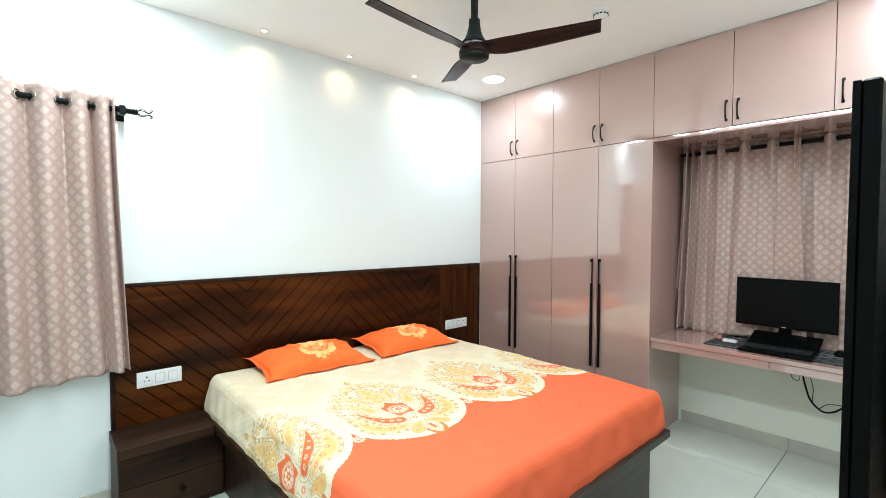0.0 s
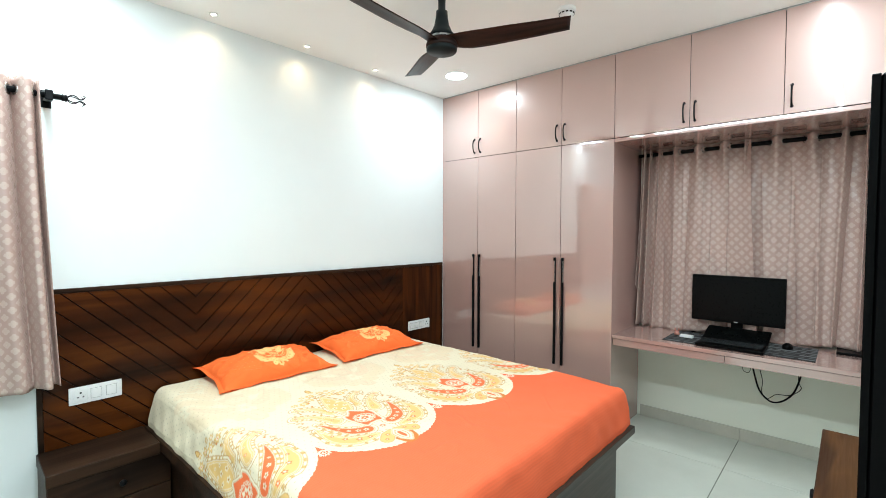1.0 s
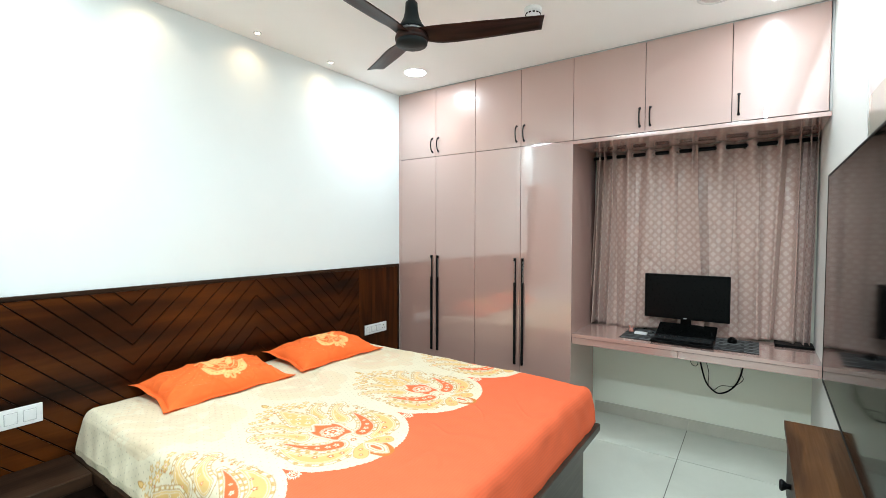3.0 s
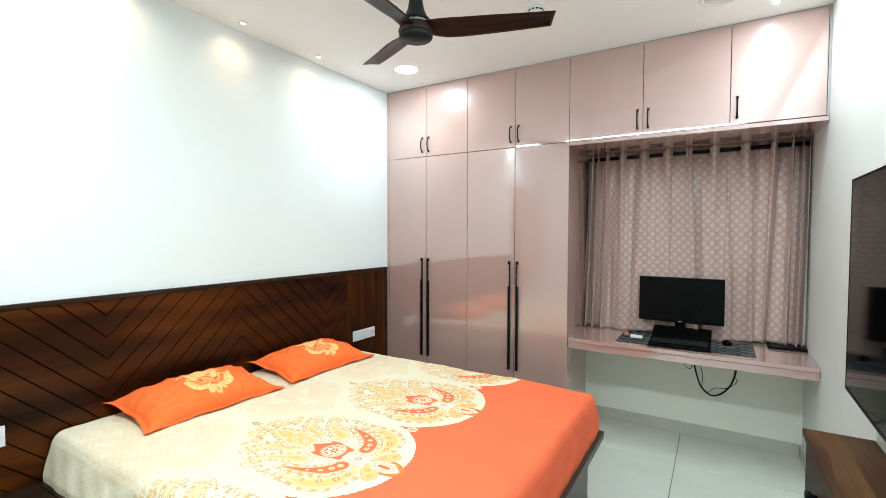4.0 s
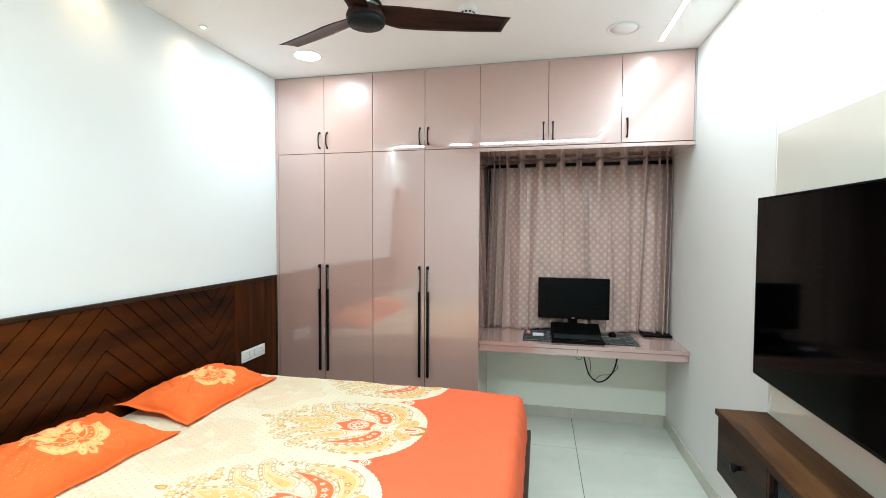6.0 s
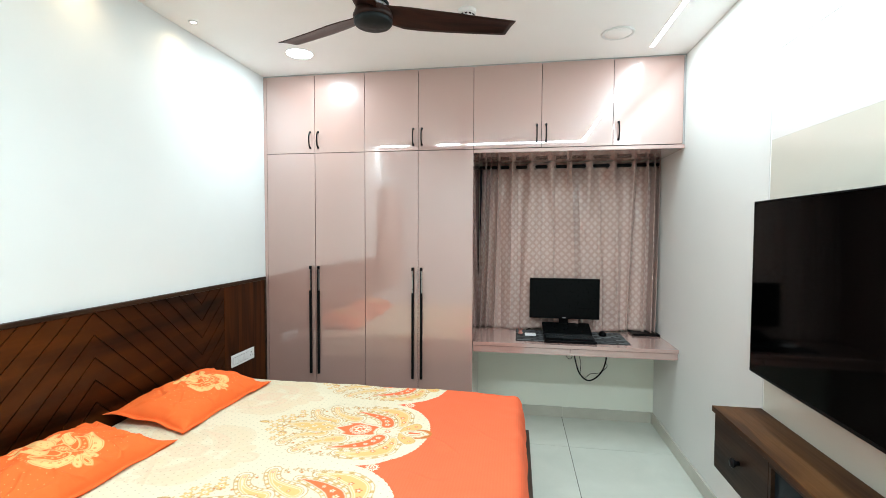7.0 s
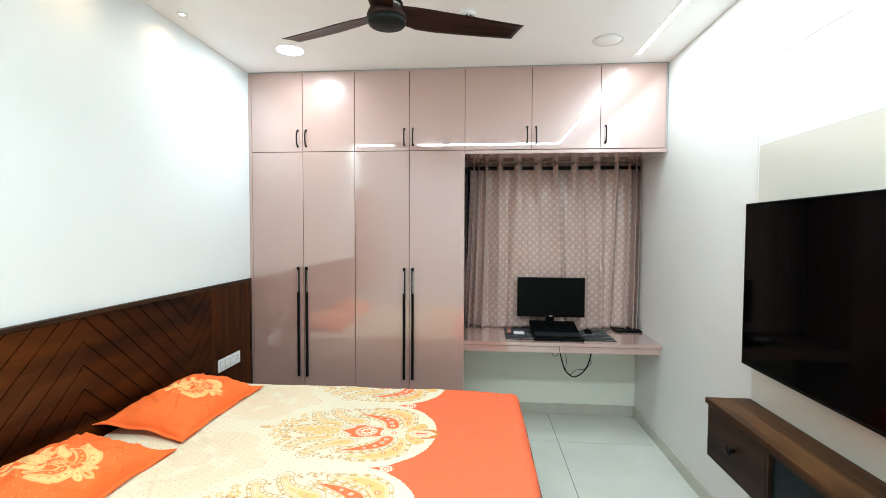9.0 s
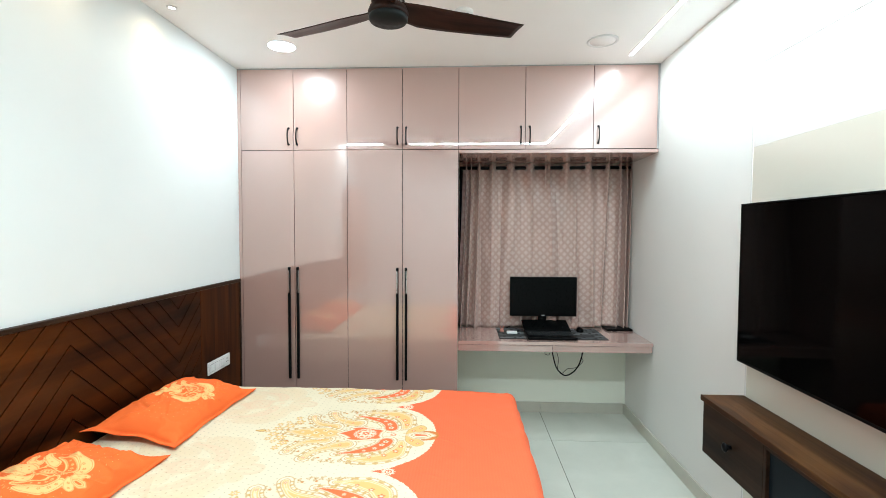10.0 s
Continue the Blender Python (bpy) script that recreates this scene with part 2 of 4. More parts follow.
def tube(points, radius, steps=10, bm=None):
    """A round bar along points."""
    bm = bm or bmesh.new()
    pts = [Vector(p) for p in points]
    rings = []
    up = Vector((0.13, 0.27, 0.95)).normalized()
    for i, p in enumerate(pts):
        d = (pts[min(i + 1, len(pts) - 1)] - pts[max(i - 1, 0)]).normalized()
        if abs(d.dot(up)) > 0.98:
            up = Vector((0.9, 0.3, 0.1)).normalized()
        s = d.cross(up).normalized()
        up = s.cross(d).normalized()
        r = radius(i / (len(pts) - 1)) if callable(radius) else radius
        rings.append([bm.verts.new(p + r * (math.cos(a) * s + math.sin(a) * up)) for a in (2 * math.pi * k / steps for k in range(steps))])
    for a, b in zip(rings, rings[1:]):
        for k in range(steps):
            bm.faces.new((a[k], a[(k + 1) % steps], b[(k + 1) % steps], b[k]))
    bm.faces.new(rings[0][::-1]), bm.faces.new(rings[-1])
    bmesh.ops.recalc_face_normals(bm, faces=bm.faces[:])
    return bm


def curve(points, n=24):
    """A smooth line through points."""
    p = [Vector(q) for q in points]
    p = [2 * p[0] - p[1], *p, 2 * p[-1] - p[-2]]
    out = []
    for i in range(1, len(p) - 2):
        for k in range(n):
            t = k / n
            out.append(0.5 * (2 * p[i] + (p[i + 1] - p[i - 1]) * t + (2 * p[i - 1] - 5 * p[i] + 4 * p[i + 1] - p[i + 2]) * t * t
                              + (3 * p[i] - p[i - 1] - 3 * p[i + 1] + p[i + 2]) * t ** 3))
    return out + [p[-2]]


def ring(centre, axis, big, small, steps=20, sides=8, bm=None):
    bm = bm or bmesh.new()
    q = Vector(axis).to_track_quat("Z", "Y")
    rows = []
    for k in range(steps):
        a = 2 * math.pi * k / steps
        rows.append([bm.verts.new(Vector(centre) + q @ Vector(((big + small * math.cos(b)) * math.cos(a), (big + small * math.cos(b)) * math.sin(a), small * math.sin(b))))
                     for b in (2 * math.pi * j / sides for j in range(sides))])
    for k in range(steps):
        a, b = rows[k], rows[(k + 1) % steps]
        for j in range(sides):
            bm.faces.new((a[j], b[j], b[(j + 1) % sides], a[(j + 1) % sides]))
    return bm


def prism(poly, axis, lo, hi):
    """A slab from a flat outline; axis is the one along which it is thick."""
    bm = bmesh.new()
    place = {"x": lambda a, b, c: (c, a, b), "y": lambda a, b, c: (a, c, b), "z": lambda a, b, c: (a, b, c)}[axis]
    low = [bm.verts.new(place(a, b, lo)) for a, b in poly]
    top = [bm.verts.new(place(a, b, hi)) for a, b in poly]
    bm.faces.new(low[::-1]), bm.faces.new(top)
    for k in range(len(poly)):
        j = (k + 1) % len(poly)
        bm.faces.new((low[k], low[j], top[j], top[k]))
    bmesh.ops.recalc_face_normals(bm, faces=bm.faces[:])
    return bm


def structure(name, bm, material, label):
    return tagged(part(name, bm, material), label, "building", kind="structure")


# ---- shell of the room ----
floor = structure("floor", box(WEST - 0.15, EAST + 0.15, -0.15, NORTH + 0.15, -0.12, -0.002), GROUT, "pale grey-green porcelain tiled floor")
ceiling = structure("ceiling", box(WEST - 0.15, EAST + 0.15, -0.15, NORTH + 0.15, CEIL, CEIL + 0.12), CEILING, "flat off-white painted ceiling")
structure("wall_north", box(WEST - 0.15, EAST + 0.15, NORTH, NORTH + 0.15, 0, CEIL), WALL, "white painted wall behind the bed")
structure("wall_south", box(WEST - 0.15, EAST + 0.15, -0.15, 0, 0, CEIL), WALL_RIGHT, "off-white painted wall behind the television")
structure("wall_west", box(WEST - 0.15, WEST, 0, NORTH, 0, CEIL), WALL, "plain white painted wall")
WY0, WY1, WZ0, WZ1 = 0.03, 1.4655, 0.92, 2.165
bm = box(EAST, EAST + 0.15, 0, NORTH, 0, WZ0)
box(EAST, EAST + 0.15, 0, NORTH, WZ1, CEIL, bm=bm)
box(EAST, EAST + 0.15, 0, WY0, WZ0, WZ1, bm=bm)
box(EAST, EAST + 0.15, WY1, NORTH, WZ0, WZ1, bm=bm)
structure("wall_east", bm, WALL_NOOK, "off-white wall with a window behind the desk")

window = thing("window_1", "dark aluminium window behind drawn curtains", "window", (EAST + 0.06, (WY0 + WY1) / 2, WZ0), kind="structure")
hw, hh = (WY1 - WY0) / 2, WZ1 - WZ0
bm = box(0, 0.05, -hw, hw, 0, 0.05, 0.004)
box(0, 0.05, -hw, hw, hh - 0.05, hh, 0.004, bm)
for y in (-hw, -0.025, hw - 0.05):
    box(0.002, 0.048, y, y + 0.05, 0.05, hh - 0.05, 0.004, bm)
part("window_frame", bm, BLACK, window)
for y0, y1 in ((-hw + 0.05, -0.025), (0.025, hw - 0.05)):
    pane = part("pane", box(0.02, 0.026, y0, y1, 0.05, hh - 0.05), GLASS, window)
    pane.visible_shadow = False


# ---- television wall panel ----
panel = thing("wall_panel", "glossy two-tone beige and white wall panel behind the television", "panel", (0, 0, 0))
part("lower_panel", box(0.30, 2.275, 0.0005, 0.016, 0.0, 2.0185, 0.0006), BEIGE, panel, "glossy beige laminate panel")
part("edge_trim", box(2.2755, 2.287, 0.0005, 0.0165, 0.0, 2.404, 0.0006), WHITE_PANEL, panel, "white edge strip")
part("upper_panel", box(0.30, 2.275, 0.0005, 0.0155, 2.019, 2.405, 0.0006), WHITE_PANEL, panel, "glossy white panel")
part("top_panel", box(0.30, 2.275, 0.0005, 0.0155, 2.408, CEIL, 0.0015), WHITE_PANEL, panel, "glossy white panel")


# ---- wardrobe wall ----
FRONT = 3.39
TALL = (3.128, 2.719, 2.309, 1.887, 1.466)
LOFT = (1.466, 0.972, 0.476, 0.014)
Z_LOFT = 2.215


def door_panel(y0, y1, z0, z1, parent, label="glossy mauve laminate door"):
    return part("door", box(FRONT, FRONT + 0.019, y0 + 0.0018, y1 - 0.0018, z0, z1, 0.0015), MAUVE, parent, label)


def long_handle(y, door, inner):
    bm = box(FRONT - 0.026, FRONT - 0.008, y - 0.009, y + 0.009, 0.465, 1.13, 0.0025)
    box(FRONT - 0.026, FRONT - 0.008, y - 0.009, y + 0.009, 1.30, 1.326, 0.0025, bm)
    box(FRONT - 0.024, FRONT - 0.010, y + inner * 0.0055 - 0.003, y + inner * 0.0055 + 0.003, 1.12, 1.31, 0.001, bm)
    for z in (0.50, 1.10, 1.312):
        lathe([(0.004, -0.010), (0.004, 0.002)], 8, "x", (FRONT, y, z), bm)
    h = part("handle", bm, BLACK, door, "long slim black bar handle")
    part("grip_inlay", box(FRONT - 0.012, FRONT - 0.0085, y - 0.007, y + 0.007, 1.131, 1.299), STEEL, h, "pale metal inlay of the grip slot")


def bow_handle(y, door):
    line = curve([(FRONT + 0.002, y, 2.258), (FRONT - 0.016, y, 2.266), (FRONT - 0.027, y, 2.295), (FRONT - 0.028, y, 2.34), (FRONT - 0.016, y, 2.370), (FRONT + 0.002, y, 2.378)], 6)
    bm = tube(line, lambda s: 0.0062 - 0.0015 * math.sin(math.pi * s), 10)
    for z in (2.258, 2.378):
        lathe([(0.009, -0.004), (0.0085, 0.001)], 12, "x", (FRONT, y, z), bm)
    part("handle", bm, BLACK, door, "short curved black handle", smooth=True)


def carcass(y0, y1, z0, z1, parent):
    bm = box(FRONT + 0.021, EAST - 0.004, y1 - 0.018, y1, z0, z1)
    box(FRONT + 0.021, EAST - 0.004, y0, y0 + 0.018, z0, z1, bm=bm)
    box(FRONT + 0.021, EAST - 0.004, y0 + 0.018, y1 - 0.018, z0, z0 + 0.018, bm=bm)
    box(FRONT + 0.021, EAST - 0.004, y0 + 0.018, y1 - 0.018, z1 - 0.018, z1, bm=bm)
    box(EAST - 0.012, EAST - 0.004, y0 + 0.018, y1 - 0.018, z0 + 0.018, z1 - 0.018, bm=bm)
    return part("body", bm, CARCASS, parent, "dark cabinet body")


for k in (0, 2):
    a, b, c = TALL[k], TALL[k + 1], TALL[k + 2]
    w = thing("wardrobe", "tall glossy mauve two-door wardrobe with long black handles", "wardrobe", group="wardrobe wall units")
    carcass(c + (0.024 if k else 0.0), a, 0.0, Z_LOFT - 0.002, w)
    if k:
        part("side_panel", box(FRONT + 0.0015, EAST - 0.002, c + 0.001, c + 0.022, 0.0, Z_LOFT - 0.004, 0.001), MAUVE, w, "glossy mauve end panel")
    part("plinth", box(FRONT + 0.006, FRONT + 0.020, c + (0.024 if k else 0.0), a, 0.0, 0.078), MAUVE, w, "mauve kickboard")
    for y0, y1, hy, inner in ((b, a, b + 0.038, -1), (c, b, b - 0.028, 1)):
        d = door_panel(y0, y1, 0.082, Z_LOFT - 0.002, w)
        long_handle(hy, d, inner)
    l = thing("loft_cabinet", "glossy mauve overhead cabinet with two doors, reaching the ceiling", "cabinet", group="overhead cabinets")
    carcass(c, a, Z_LOFT, CEIL - 0.006, l)
    for y0, y1, hy in ((b, a, b + 0.038), (c, b, b - 0.028)):
        bow_handle(hy, door_panel(y0, y1, Z_LOFT + 0.002, CEIL - 0.010, l))
for y0, y1, doors in ((LOFT[2], LOFT[0], 2), (LOFT[3], LOFT[2], 1)):
    l = thing("loft_cabinet", "glossy mauve overhead cabinet bridging the desk nook", "cabinet", group="overhead cabinets")
    carcass(y0, y1, Z_LOFT, CEIL - 0.006, l)
    if doors == 2:
        bow_handle(LOFT[1] + 0.034, door_panel(LOFT[1], y1, Z_LOFT + 0.002, CEIL - 0.010, l))
        bow_handle(LOFT[1] - 0.032, door_panel(y0, LOFT[1], Z_LOFT + 0.002, CEIL - 0.010, l))
    else:
        bow_handle(y1 - 0.036, door_panel(y0, y1, Z_LOFT + 0.002, CEIL - 0.010, l))
tagged(part("nook_soffit", box(FRONT, EAST - 0.002, 0.002, LOFT[0] - 0.001, 2.186, Z_LOFT - 0.003, 0.0015), MAUVE),
       "glossy mauve board under the overhead cabinets", "board")
bm = box(FRONT + 0.004, FRONT + 0.03, 0.0, NORTH - 0.001, CEIL - 0.0105, CEIL - 0.0005)
box(FRONT + 0.004, FRONT + 0.03, 0.0005, 0.0125, Z_LOFT, CEIL - 0.011, bm=bm)
tagged(part("trim", bm, TRIM_GREY), "grey sealant and filler round the cabinets", "trim", kind="structure")

tagged(part("filler_strip", box(FRONT + 0.003, FRONT + 0.03, TALL[0] + 0.0015, NORTH - 0.001, 0, CEIL - 0.011), MAUVE), "narrow mauve filler strip between wardrobe and wall", "trim", kind="structure")

# ---- desk in the nook ----
desk = thing("desk", "glossy mauve built-in desk with two shallow drawers", "desk")
DESK_Z = 0.769
part("desktop", box(FRONT + 0.012, EAST - 0.001, 0.003, 1.464, DESK_Z - 0.026, DESK_Z), MAUVE, desk)
for y0, y1 in ((0.022, 0.7445), (0.7475, 1.462)):
    part("drawer", box(FRONT + 0.018, FRONT + 0.45, y0, y1, 0.692, DESK_Z - 0.029, 0.0015), MAUVE, desk)
part("drawer_rail", box(FRONT + 0.03, FRONT + 0.44, 0.003, 0.021, 0.692, DESK_Z - 0.029), MAUVE, desk)

# ---- headboard ----
HB_X0, HB_X1, HB_TOP, HB_Y = 0.378, 3.366, 1.234, 3.136
headboard = thing("headboard", "dark walnut wall-wide headboard panel with grooved chevrons", "headboard")
part("backing", box(HB_X0 + 0.002, HB_X1 - 0.002, HB_Y + 0.007, NORTH - 0.0005, 0.0, HB_TOP - 0.002), GROOVE, headboard, "black groove backing")
part("top_rail", box(HB_X0, HB_X1, HB_Y - 0.006, NORTH - 0.001, HB_TOP - 0.022, HB_TOP, 0.002), WALNUT_Y, headboard)
for x in (HB_X0, HB_X1 - 0.022):
    part("side_rail", box(x, x + 0.022, HB_Y - 0.005, NORTH - 0.001, 0.0, HB_TOP - 0.023, 0.002), WALNUT_Y, headboard)
part("end_panel", box(2.840, HB_X1 - 0.0235, HB_Y, NORTH - 0.002, 0.0, HB_TOP - 0.024, 0.001), WALNUT_UP, headboard)


def clip_poly(poly, a, b, c):
    """Keeps the side of a convex outline where a*x + b*z <= c."""
    out = []
    for (x0, z0), (x1, z1) in zip(poly, poly[1:] + poly[:1]):
        d0, d1 = a * x0 + b * z0 - c, a * x1 + b * z1 - c
        if d0 <= 0:
            out.append((x0, z0))
        if d0 * d1 < 0:
            t = d0 / (d0 - d1)
            out.append((x0 + t * (x1 - x0), z0 + t * (z1 - z0)))
    return out


PITCH, GAP = 0.109, 0.0042
for x0, x1, slope, xr in ((HB_X0 + 0.0235, 1.117, -1, 1.117), (1.117, 1.863, 1, 1.117), (1.863, 2.611, -1, 2.611), (2.611, 2.837, 1, 2.611)):
    for k in range(-17, 8):
        base = 1.022 + k * PITCH
        rise = slope * 0.982
        poly = [(x0, 0.0), (x1, 0.0), (x1, HB_TOP - 0.024), (x0, HB_TOP - 0.024)]
        poly = clip_poly(poly, rise, -1, rise * xr - base - GAP)
        if len(poly) > 2:
            poly = clip_poly(poly, -rise, 1, -rise * xr + base + PITCH - GAP)
        if len(poly) > 2 and max(p[0] for p in poly) - min(p[0] for p in poly) > 0.004:
            part("plank", prism(poly, "y", HB_Y, HB_Y + 0.009), WALNUT, headboard)

# ---- bed ----
bed = thing("bed", "dark walnut platform bed with a recessed base", "bed")
BX0, BX1, BY0, BY1 = 0.832, 2.728, 1.060, 3.128
part("platform", box(BX0, BX1, BY0, BY1, 0.372, 0.415, 0.003), BASE_GREY, bed, "overhanging dark platform board")
part("left_rail", box(BX0 - 0.004, BX0 + 0.016, BY0 + 0.004, BY1, 0.366, 0.421, 0.003), WALNUT_Y, bed)
part("foot_panel", box(BX0 + 0.05, BX1 - 0.12, 1.120, 1.140, 0.0, 0.372, 0.002), BASE_GREY, bed, "grey-brown glossy foot panel")
for x in (BX0 + 0.05, BX1 - 0.14):
    part("side_panel", box(x, x + 0.02, 1.141, BY1, 0.0, 0.372, 0.002), BASE_GREY if x > 2 else WALNUT_Y, bed)

SX0, SX1, SY0, SY1, TOP = 0.881, 2.744, 1.108, 3.118, 0.634
mattress = thing("mattress", "thick mattress wholly covered by the bedsheet", "mattress")
part("body", box(SX0 + 0.012, SX1 - 0.012, SY0 + 0.012, SY1, 0.4165, TOP - 0.045, 0.05, segments=4), MATTRESS, mattress)

# ---- printed cloth ----
CREAM, ORANGE, GOLD, RED, PALE, DOT, DOTS, FILL = (np.array(c) for c in ((0.74, 0.645, 0.465), (0.82, 0.124, 0.036), (0.47, 0.222, 0.040), (0.80, 0.140, 0.030), (0.78, 0.688, 0.510), (0.55, 0.47, 0.34), (0.60, 0.37, 0.13), (0.72, 0.455, 0.155)))


def drop_field(b, a, line, radii):
    """Distance to a tapering stroke along a three-point curve, and how far along it the nearest spot is."""
    p0, p1, p2 = (np.array(p) for p in line)
    best, along = np.full(b.shape, 9.0), np.zeros(b.shape)
    for t in np.linspace(0, 1, 40):
        c = (1 - t) ** 2 * p0 + 2 * t * (1 - t) * p1 + t * t * p2
        d = np.hypot(b - c[0], a - c[1]) - np.interp(t, np.linspace(0, 1, len(radii)), radii)
        along = np.where(d < best, t, along)
        best = np.minimum(best, d)
    return best, along


def medallion():
    """The paisley print: three channels of colour and a mask, on a 2 mm grid, 0.64 wide and 0.92 long."""
    step = 0.002
    bb, aa = np.meshgrid(np.arange(-0.32, 0.3201, step), np.arange(-0.38, 0.5401, step), indexing="ij")
    b, a = np.abs(bb), aa
    col, mask = np.zeros((*b.shape, 3)), np.zeros(b.shape)
    rng = np.random.RandomState(4)

    def paint(where, colour):
        col[where] = colour
        mask[where] = 1.0

    def flower(cx, cy, r, colour, core, petals=5):
        for sx in ((cx, -cx) if cx > 0.004 else (0.0,)):
            d, th = np.hypot(bb - sx, a - cy), np.arctan2(a - cy, bb - sx)
            rim = r * (0.76 + 0.24 * np.cos(petals * th))
            paint(d < rim, colour)
            paint(d < r * 0.36, core)

    def sprig(cx, cy, turn, size):
        """A thin curled stem with two leaves."""
        dx, dy = math.cos(turn) * size, math.sin(turn) * size
        stem, _ = drop_field(b, a, ((cx, cy), (cx + dx - 0.4 * dy, cy + dy + 0.4 * dx), (cx + 1.5 * dx, cy + 1.5 * dy)), (0.0012, 0.0012))
        paint(stem < 0.0004, GOLD)
        for k, w in ((0.6, 0.5), (1.1, -0.5)):
            leaf, _ = drop_field(b, a, ((cx + k * dx, cy + k * dy), (cx + k * dx - w * dy, cy + k * dy + w * dx), (cx + k * dx - 1.5 * w * dy, cy + k * dy + 1.5 * w * dx)), (0.001, 0.0038, 0.001))
            paint(leaf < 0.0015, GOLD)
            paint(leaf < -0.001, PALE)

    # sprigs and small blossoms round the rim and between the drops
    for k in range(30):
        th = -1.25 + 2.75 * k / 29
        r = np.interp(th, (-1.3, -0.6, 0.2, 0.8, 1.2, 1.6), (0.25, 0.285, 0.275, 0.33, 0.38, 0.42)) + rng.uniform(-0.012, 0.008)
        cx, cy = r * math.cos(th), r * math.sin(th)
        if 0.0 < cx < 0.30:
            sprig(cx * 0.95, cy * 0.95, th + rng.uniform(-0.8, 0.8), rng.uniform(0.012, 0.020))
            if k % 2:
                flower(cx * 0.93, cy * 0.93, 0.0085, GOLD, RED, 5)
    for _ in range(80):
        fb, fa = rng.uniform(0.01, 0.24), rng.uniform(-0.20, 0.44)
        if np.interp(fa, (-0.2, 0.0, 0.25, 0.5), (0.2, 0.24, 0.18, 0.03)) > fb:
            flower(fb, fa, rng.uniform(0.005, 0.008), GOLD if rng.rand() < 0.7 else FILL, RED if rng.rand() < 0.4 else PALE, 5)

    shapes = [
        (((0.082, -0.190), (0.262, -0.205), (0.245, 0.020)), (0.018, 0.036, 0.030, 0.006), FILL),
        (((0.118, 0.060), (0.150, 0.190), (0.245, 0.215)), (0.030, 0.020, 0.011, 0.013), FILL),
        (((0.075, 0.165), (0.095, 0.290), (0.190, 0.305)), (0.026, 0.018, 0.010, 0.012), FILL),
        (((0.0, 0.150), (0.0, 0.23), (0.0, 0.385)), (0.036, 0.058, 0.036, 0.002), FILL),
        (((0.074, -0.118), (0.165, -0.115), (0.205, 0.085)), (0.031, 0.030, 0.018, 0.002), RED),
    ]
    for line, radii, fill in shapes:
        d, t = drop_field(b, a, line, radii)
        paint(d < 0.0205, PALE)
        paint(np.abs(d - 0.0190) < 0.0017, GOLD)
        paint((d > 0.0070) & (d < 0.0165) & (np.sin(2 * math.pi * 32 * t) > 0.25), DOTS)
        paint(np.abs(d - 0.0050) < 0.0017, GOLD)
        paint(d < 0.0034, PALE)
        paint(d < 0.0, fill)
        if fill is FILL:
            paint((d < -0.006) & (d > -0.009), PALE)
    for fb, fa, r, c in ((0.115, -0.192, 0.013, RED), (0.160, -0.175, 0.016, RED), (0.202, -0.130, 0.014, RED), (0.228, -0.070, 0.010, RED),
                         (0.122, 0.085, 0.009, RED), (0.140, 0.130, 0.008, PALE), (0.238, 0.213, 0.008, RED), (0.078, 0.190, 0.008, RED), (0.184, 0.303, 0.007, RED),
                         (0.078, -0.117, 0.014, PALE), (0.112, -0.104, 0.014, PALE), (0.146, -0.078, 0.011, PALE), (0.170, -0.035, 0.008, PALE),
                         (0.0, 0.165, 0.015, PALE), (0.030, 0.198, 0.014, PALE), (0.0, 0.235, 0.016, PALE), (0.026, 0.262, 0.011, PALE), (0.0, 0.300, 0.009, PALE)):
        flower(fb, fa, r, c, GOLD if c is PALE else PALE, 5)
    # blossoms towards the head
    for fb, fa, r in ((0.062, 0.385, 0.026), (0.112, 0.352, 0.024), (0.030, 0.432, 0.024), (0.155, 0.372, 0.018), (0.075, 0.440, 0.016), (0.0, 0.475, 0.016), (0.100, 0.405, 0.015)):
        flower(fb, fa, r * 1.12, GOLD, PALE, 6)
        flower(fb, fa, r, FILL, PALE, 6)
        flower(fb, fa, r * 0.36, PALE, RED, 5)
    bud, _ = drop_field(b, a, ((0, 0.495), (0, 0.51), (0, 0.53)), (0.012, 0.010, 0.002))
    paint(bud < 0.002, GOLD), paint(bud < -0.003, FILL)

    # the lotus in the middle
    d1, _ = drop_field(b, a, ((0, -0.016), (0, 0.02), (0, 0.118)), (0.058, 0.050, 0.002))
    d2, _ = drop_field(b, a, ((0.03, 0.010), (0.050, 0.030), (0.060, 0.066)), (0.034, 0.020, 0.002))
    d3, _ = drop_field(b, a, ((0.02, -0.040), (0.036, -0.060), (0.040, -0.080)), (0.030, 0.018, 0.003))
    lotus = np.minimum(np.minimum(d1, d2), d3)
    paint(lotus < 0.016, PALE)
    paint(np.abs(lotus - 0.0140) < 0.0013, GOLD)
    paint(lotus < 0.004, GOLD), paint(lotus < 0.002, PALE), paint(lotus < 0.0, RED)
    d, th = np.hypot(bb, a + 0.008), np.arctan2(a + 0.008, b)
    for k in range(9):
        ang = -1.4 + k * 0.37
        flower(max(0.0, 0.046 * math.cos(ang)), 0.046 * math.sin(ang) - 0.004, 0.0105, PALE, RED, 5)
    paint((d < 0.032 + 0.005 * np.cos(8 * th)), PALE)
    paint((d < 0.018 + 0.004 * np.cos(6 * th)), RED)
    paint(d < 0.006, PALE)
    # rosette and palmette at the foot
    flower(0.0, -0.140, 0.026, PALE, PALE, 8)
    flower(0.0, -0.140, 0.018, RED, PALE, 8)
    fan, _ = drop_field(b, a, ((0, -0.270), (0, -0.29), (0, -0.312)), (0.052, 0.050, 0.046))
